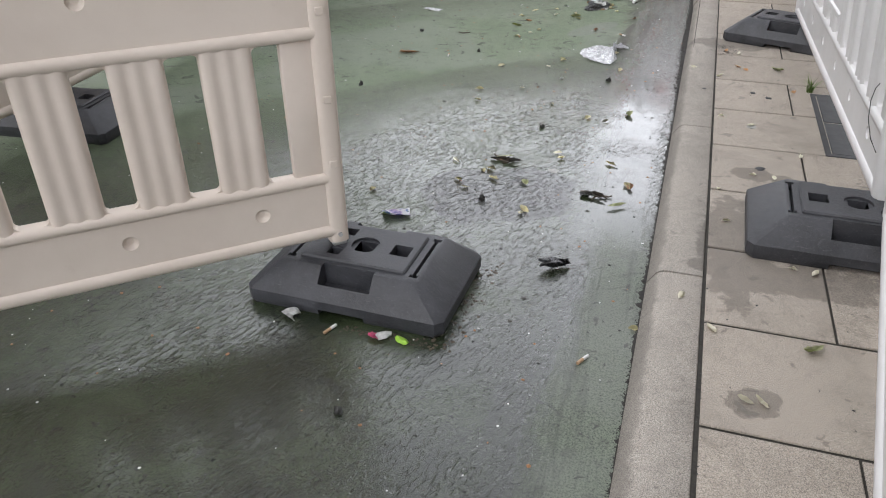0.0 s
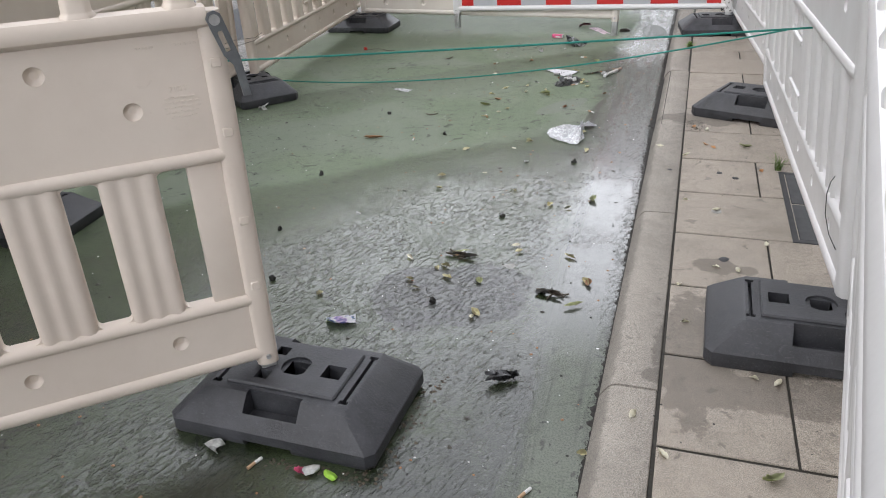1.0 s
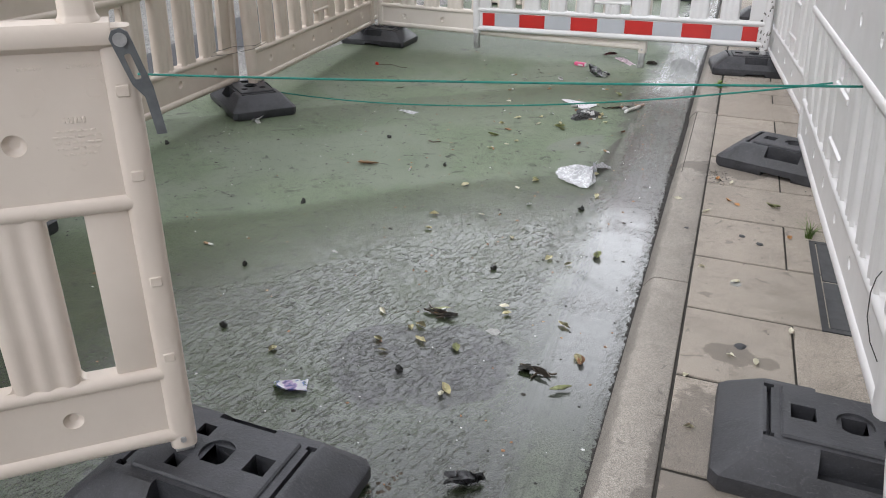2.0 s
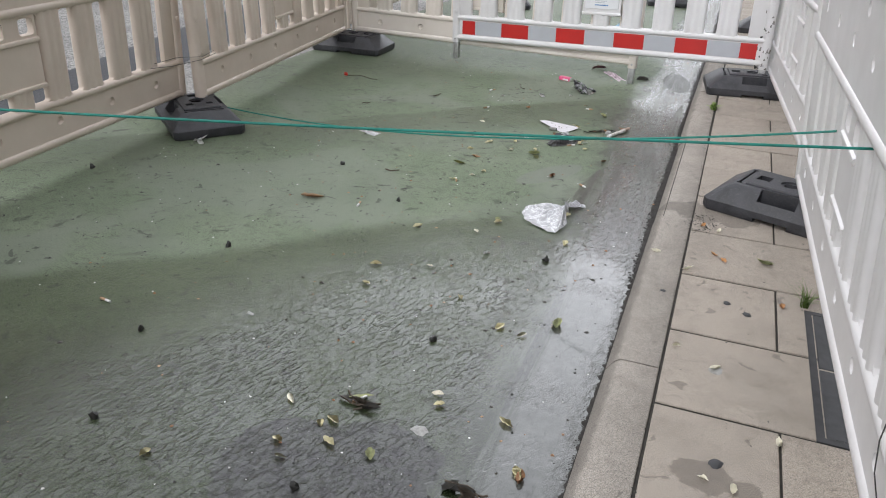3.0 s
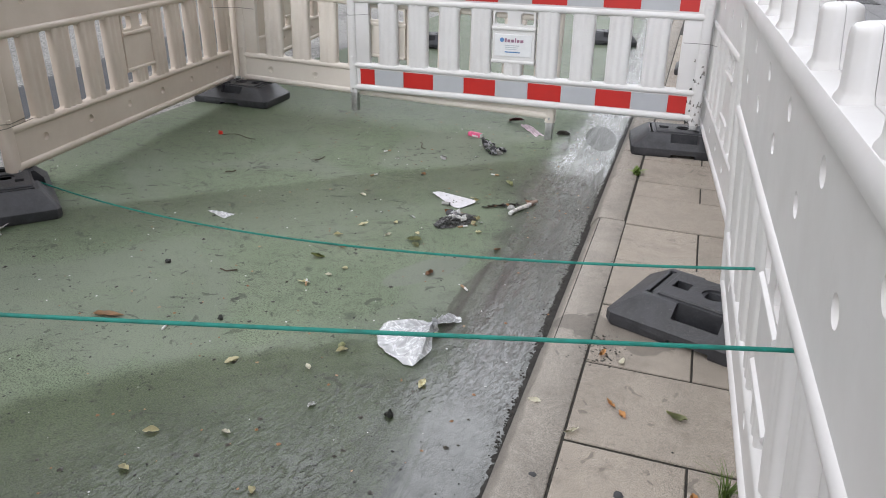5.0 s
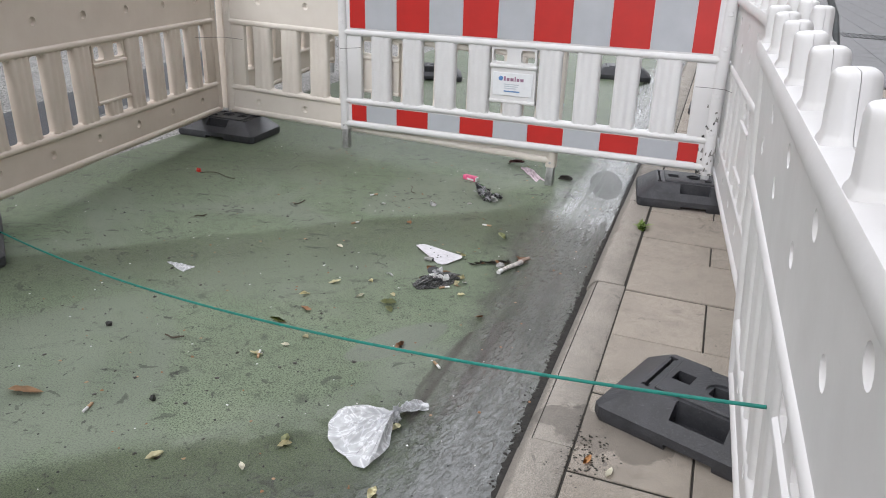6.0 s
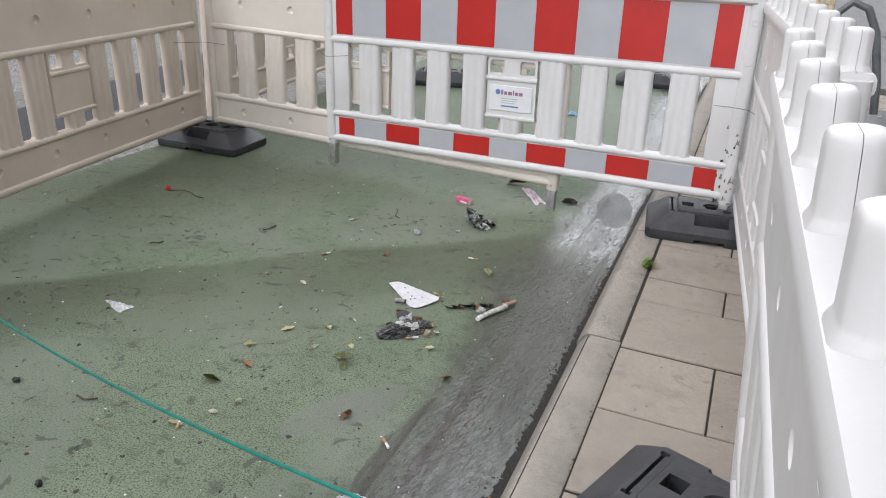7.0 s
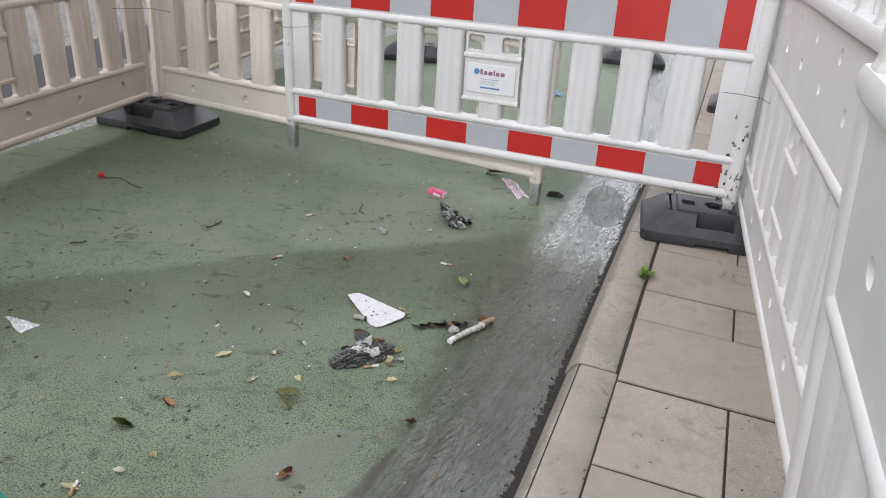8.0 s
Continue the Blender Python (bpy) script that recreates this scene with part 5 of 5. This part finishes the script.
for i, (x, y, s) in enumerate(((-0.93, 2.81, 0.010), (-0.43, 3.47, 0.012), (-0.77, 5.56, 0.024), (-0.64, 4.76, 0.014), (-0.98, 5.46, 0.014), (-0.62, 5.66, 0.010), (-0.36, 4.81, 0.014), (-0.74, 1.548, 0.022), (-0.49, 1.535, 0.020), (-2.02, 4.02, 0.030), (-2.00, 3.99, 0.018), (0.60, 4.12, 0.035))):
    litter("paper_scrap", crushed(60 + i, s * 2, s * 1.4, s * 0.8, 6, 70, 10), PALE, x, y, 50 * i, "small white crumpled paper scrap", "paper", z=0.165 if x > 0 else 0.0, group="paper scraps")
litter("pink_scrap", crushed(81, 0.038, 0.024, 0.014, 6, 70, 10), PINK, -0.51, 1.530, 20, "small pink and white scrap by the base", "paper")
litter("green_scrap", lump(82, (0.020, 0.009, 0.010), 0.3, 1.0, 2), plain("lime_plastic", (0.28, 0.50, 0.06), 0.4), -0.448, 1.535, -30, "small bright green plastic scrap by the base", "scrap")
for i, (x, y) in enumerate(((-0.23, 3.50), (-1.25, 3.15), (-1.16, 2.62), (-1.00, 2.28), (-0.40, 2.90), (-0.89, 3.76), (-1.28, 4.03), (-2.20, 3.53), (-0.49, 1.28), (-0.46, 2.27), (-0.82, 1.62))):
    litter("tar_crumb", lump(90 + i, (0.011, 0.008, 0.013), 0.35, 1.0, 2), TAR, x, y, 63 * i, "small black lump lying on the lane", "lump", group="black lumps on the lane")
for i, (x, y, z, r) in enumerate(((-0.29, 2.54, 0, 0.022), (0.335, 2.985, 0.054, 0.020), (0.353, 2.631, 0.054, 0.017), (0.348, 3.358, 0.054, 0.013), (0.404, 3.312, 0.054, 0.014), (0.164, 3.357, 0.054, 0.010))):
    litter("gum_spot", lump(110 + i, (r, r * 0.8, 0.003), 0.3, 0.6, 2), (GUM if i < 2 else SLATE), x, y, 30 * i, "flattened chewing gum trodden into the surface", "gum", z=z - 0.0008, group="gum spots")

# ---- grit, crumbs and kerb dirt ----
def scatter(name, spots, material, label, category, low, high, seed, flat=0.6):
    r = random.Random(seed)
    verts, faces = [], []
    for x, y, z in spots:
        s, a = r.uniform(low, high), r.uniform(0, 6.3)
        ring = [(x + s * math.cos(a + k * 1.2566) * r.uniform(0.6, 1.3), y + s * math.sin(a + k * 1.2566) * r.uniform(0.6, 1.3), z) for k in range(5)]
        base = len(verts)
        verts += ring + [(x + r.uniform(-s, s) * 0.3, y, z + s * flat * r.uniform(0.6, 1.4))]
        faces += [(base + k, base + (k + 1) % 5, base + 5) for k in range(5)]
    me = bpy.data.meshes.new(name)
    me.from_pydata(verts, [], faces)
    me.materials.append(material)
    return tagged(new(name, me), label, category, kind="stuff")


dust = random.Random(21)
scatter("grit", [(dust.uniform(-2.5, 0.05), dust.uniform(0.8, 9.0), 0.0004) for k in range(2600)], TAR, "dark grit and crumbs scattered over the lane", "grit", 0.001, 0.0045, 1)
scatter("pale_grit", [(dust.uniform(-2.5, 0.05), dust.uniform(0.8, 9.0), 0.0004) for k in range(520)], PALE, "pale crumbs and paper bits scattered over the lane", "grit", 0.001, 0.004, 2)
scatter("leaf_bits", [(dust.uniform(-1.6, 0.05), dust.uniform(1.2, 7.0), 0.0004) for k in range(220)], BROWN, "tiny brown leaf bits scattered over the lane", "leaf bits", 0.002, 0.006, 3)
scatter("dark_bits", [(dust.uniform(-1.9, 0.0), dust.uniform(1.6, 6.6), 0.0004) for k in range(190)], ROT, "dark leaf and tar bits scattered over the lane", "leaf bits", 0.003, 0.0085, 31, 0.45)
scatter("tan_bits", [(dust.uniform(-1.4, 0.0), dust.uniform(1.8, 6.2), 0.0004) for k in range(60)], TAN, "small tan crumbs scattered over the lane", "leaf bits", 0.002, 0.006, 32, 0.45)
scatter("base_litter", [(0.235 + dust.gauss(0, 0.035), 3.93 + dust.gauss(0, 0.05), 0.0545) for k in range(140)], ROT, "dark leaf crumbs washed against a base plate on the paving", "dirt", 0.001, 0.0045, 33, 0.5)
scatter("joint_grit", [(dust.choice((0.202, dust.uniform(0.20, 0.6))) + dust.gauss(0, 0.004), dust.uniform(1.0, 7.5), 0.0535) for k in range(260)], TAR, "dark crumbs on the paving and in its joints", "grit", 0.001, 0.004, 4)
MUD = plain("wet_dirt", (0.016, 0.014, 0.011), 0.8, vary=0.7, scale=120, relief=0.6)


def dirt_ribbon():
    """A thin ragged ribbon of wet dirt lying against the kerb foot."""
    bm = bmesh.new()
    prev = None
    for k in range(1100):
        y = 0.4 + 0.009 * k
        w = 0.004 + 0.016 * min(1.0, max(0.0, (y - 3.0) / 1.2)) + 0.012 * max(0.0, noise.noise(Vector((y * 2.3, 0, 4)))) + 0.010 * noise.noise(Vector((y * 11, 1, 0))) + 0.016 * noise.noise(Vector((y * 55, 2, 0)))
        w = max(0.003, w)
        h = 0.004 + 0.003 * noise.noise(Vector((y * 30, 5, 0)))
        cur = [bm.verts.new((0.071, y, h)), bm.verts.new((0.068 - 0.4 * w, y, h * 0.7)), bm.verts.new((0.068 - w, y, 0.0002))]
        if prev:
            for a in range(2):
                bm.faces.new((prev[a], prev[a + 1], cur[a + 1], cur[a]))
        prev = cur
    bmesh.ops.recalc_face_normals(bm, faces=bm.faces)
    return bm


tagged(new("kerb_dirt", mesh_of("kerb_dirt", dirt_ribbon(), MUD, 60)), "dark wet dirt lying along the kerb foot", "dirt", kind="stuff")
edge = []
for k in range(4200):
    y = dust.uniform(0.6, 10.0)
    reach = 0.005 + 0.009 * min(1.0, max(0.0, (y - 3.2) / 1.0)) + 0.013 * max(0.0, noise.noise(Vector((y * 2.3, 0, 4))))
    edge.append((0.066 - abs(dust.gauss(0, reach)), y, 0.0))
scatter("fine_crumbs", [e for e in edge if e[1] < 3.4], MUD, "fine dark crumbs along the kerb foot", "dirt", 0.0006, 0.0024, 8, 0.5)
scatter("kerb_crumbs", [e for e in edge if e[1] >= 3.4], MUD, "dark crumbs of rotten leaf along the kerb foot", "dirt", 0.001, 0.0055, 5, 0.6)
rim = [(-0.36 + dust.gauss(0, 0.02) + 0.03 * k / 90, 1.53 + 0.4 * k / 90 + dust.gauss(0, 0.012), 0.0) for k in range(90)] + [(-0.60 + dust.uniform(0, 0.26), 1.545 + dust.gauss(0, 0.008), 0.0) for k in range(70)]
scatter("base_dirt", rim, TWIG, "dark leaf crumbs washed up against a base plate", "dirt", 0.002, 0.006, 6, 0.5)

# ---- behind the pavement barrier ----
lean_post = empty("leaning_post", pose(0.855, 5.0, 0.054, 0, -13.4, 0), "white plastic barrier end post with a raised grey latch fork", "post")
part("post", peg_shape(0.985), WHITE, lean_post)
fork = [(x, 0.012, z) for x, z in ((-0.046, 0.78), (-0.052, 0.86), (-0.050, 0.98), (-0.034, 1.04), (0.0, 1.062), (0.034, 1.04), (0.050, 0.98), (0.052, 0.86), (0.046, 0.78))]
part("latch", tube(fork, 0.010, 10), GREY, lean_post, "raised grey latch fork")
scrap_film = plain("yellowed_film", (0.55, 0.48, 0.34), 0.4, vary=0.4, scale=50)
thing("torn_film", wad(77, (0.022, 0.022, 0.16)), scrap_film, lean_post.matrix_basis @ pose(-0.062, 0.0, 0.93), "torn yellowed plastic film caught on a grey latch", "film")
grate = empty("drain_grate", pose(2.55, 15.8, 0.055), "dark metal drain grate in the grey paving", "grate")
for k in range(9):
    part("bar", block(-0.36 + 0.085 * k, -0.31 + 0.085 * k, -0.28, 0.28, 0.0, 0.008), SLATE, grate)
part("rim", carve(block(-0.42, 0.42, -0.33, 0.33, -0.004, 0.006), [block(-0.38, 0.38, -0.29, 0.29, -0.1, 0.1)]), SLATE, grate)
bench = empty("bench", pose(1.07, 6.1, 0.054, 0, 0, -5), "dark plank bench with steel screws on the paving", "bench")
for k in range(3):
    part("plank", block(-0.19 + 0.13 * k, -0.07 + 0.13 * k, -0.9, 0.9, 0.40, 0.445, bev=0.004), PLANK, bench)
    for y in (-0.7, 0.0, 0.7):
        part("screw", prism(bmesh.new(), oval(0, 0, 0.009, 0.009, 12, 2), 0.445, 0.449, "z"), STEEL, bench, place=pose(-0.13 + 0.13 * k, y, 0))
for y in (-0.7, 0.7):
    part("leg", block(-0.17, 0.17, y - 0.03, y + 0.03, 0.0, 0.40, bev=0.004), STEEL, bench)

# grey paving beyond the bench, small square slabs
verts, faces = [], []
for i in range(17):
    for k in range(99):
        x0, y0, g = 0.62 + 0.40 * i, -4.0 + 0.40 * k + 0.2 * (i % 2), 0.004
        if x0 < 2.0 and (y0 < 10.42 or k < 14):
            continue
        base = len(verts)
        for z, e in ((0.044, g), (0.0525, g), (0.054, g + 0.003)):
            verts += [(x0 + e, y0 + e, z), (x0 + 0.4 - e, y0 + e, z), (x0 + 0.4 - e, y0 + 0.4 - e, z), (x0 + e, y0 + 0.4 - e, z)]
        for q in (0, 4):
            faces += [(base + q + a, base + q + (a + 1) % 4, base + q + 4 + (a + 1) % 4, base + q + 4 + a) for a in range(4)]
        faces.append((base + 8, base + 9, base + 10, base + 11))
far = bpy.data.meshes.new("far_paving")
far.from_pydata(verts, [], faces)
far.materials.append(PATH_GREY)
tagged(new("far_paving", far), "grey square paving slabs behind the pavement barrier", "pavement", kind="stuff")


# ---- kerb stones and paving slabs ----
def kerb_stone(long):
    """A kerb stone 1 m long with a sloped, rounded face."""
    outline = [(0.062, -0.12), (0.068, 0.012), (0.088, 0.043), (0.098, 0.051), (0.110, 0.054), (0.196, 0.054), (0.199, 0.051), (0.199, -0.12)]
    bm = bmesh.new()
    rings = [[bm.verts.new((x, y, z)) for x, z in outline] for y in (0.0032, long - 0.0032)]
    for i in range(8):
        bm.faces.new((rings[0][i], rings[0][(i + 1) % 8], rings[1][(i + 1) % 8], rings[1][i]))
    bm.faces.new(list(reversed(rings[0])))
    bm.faces.new(rings[1])
    bmesh.ops.recalc_face_normals(bm, faces=bm.faces)
    return mesh_of("kerb_stone", bm, KERB, 50)


rng = random.Random(7)
kerb = empty("kerb", Matrix(), "row of worn grey concrete kerb stones with a sloped face", "kerb", kind="structure")
stone_mesh = kerb_stone(1.004)
for k in range(-4, 24):
    part("kerb_stone", stone_mesh, KERB, kerb, place=pose(rng.uniform(-0.003, 0.003), 2.939 + 1.004 * k, rng.uniform(-0.002, 0.001), 0, rng.uniform(-0.3, 0.3), rng.uniform(-0.15, 0.15)))

pavement = empty("pavement", Matrix(), "brownish grey concrete paving slabs with dark joints and stains", "pavement", kind="structure")


def slab_mesh(wide, deep):
    bm = block(0.003, wide - 0.003, 0.005, deep - 0.005, -0.03, 0.0)
    es = [e for e in bm.edges if all(v.co.z > -0.01 for v in e.verts)]
    bmesh.ops.bevel(bm, geom=es, offset=0.002, segments=1, affect="EDGES")
    return mesh_of("slab", bm, PAVER)


SLABS = [(slab_mesh(0.28, d), slab_mesh(0.56, d)) for d in (0.353, 0.21, 0.342)]
rows_y = [(2.09 + 0.342 * k, 2) for k in range(-10, 0)] + [(2.09 + 0.353 * k, 0) for k in range(0, 9)] + [(5.267, 1)] + [(5.477 + 0.353 * k, 0) for k in range(0, 14)]
for r, (y0, thin) in enumerate(rows_y):
    x, first = 0.204, r % 2 == 1
    while x < 2.0:
        short = first and x < 0.21
        shape, wide = SLABS[thin][0 if short else 1], 0.28 if short else 0.56
        part("slab", shape, PAVER, pavement, place=pose(x, y0, 0.054 + rng.uniform(-0.0012, 0.0015), rng.uniform(-0.12, 0.12), rng.uniform(-0.12, 0.12), 0))
        x += wide
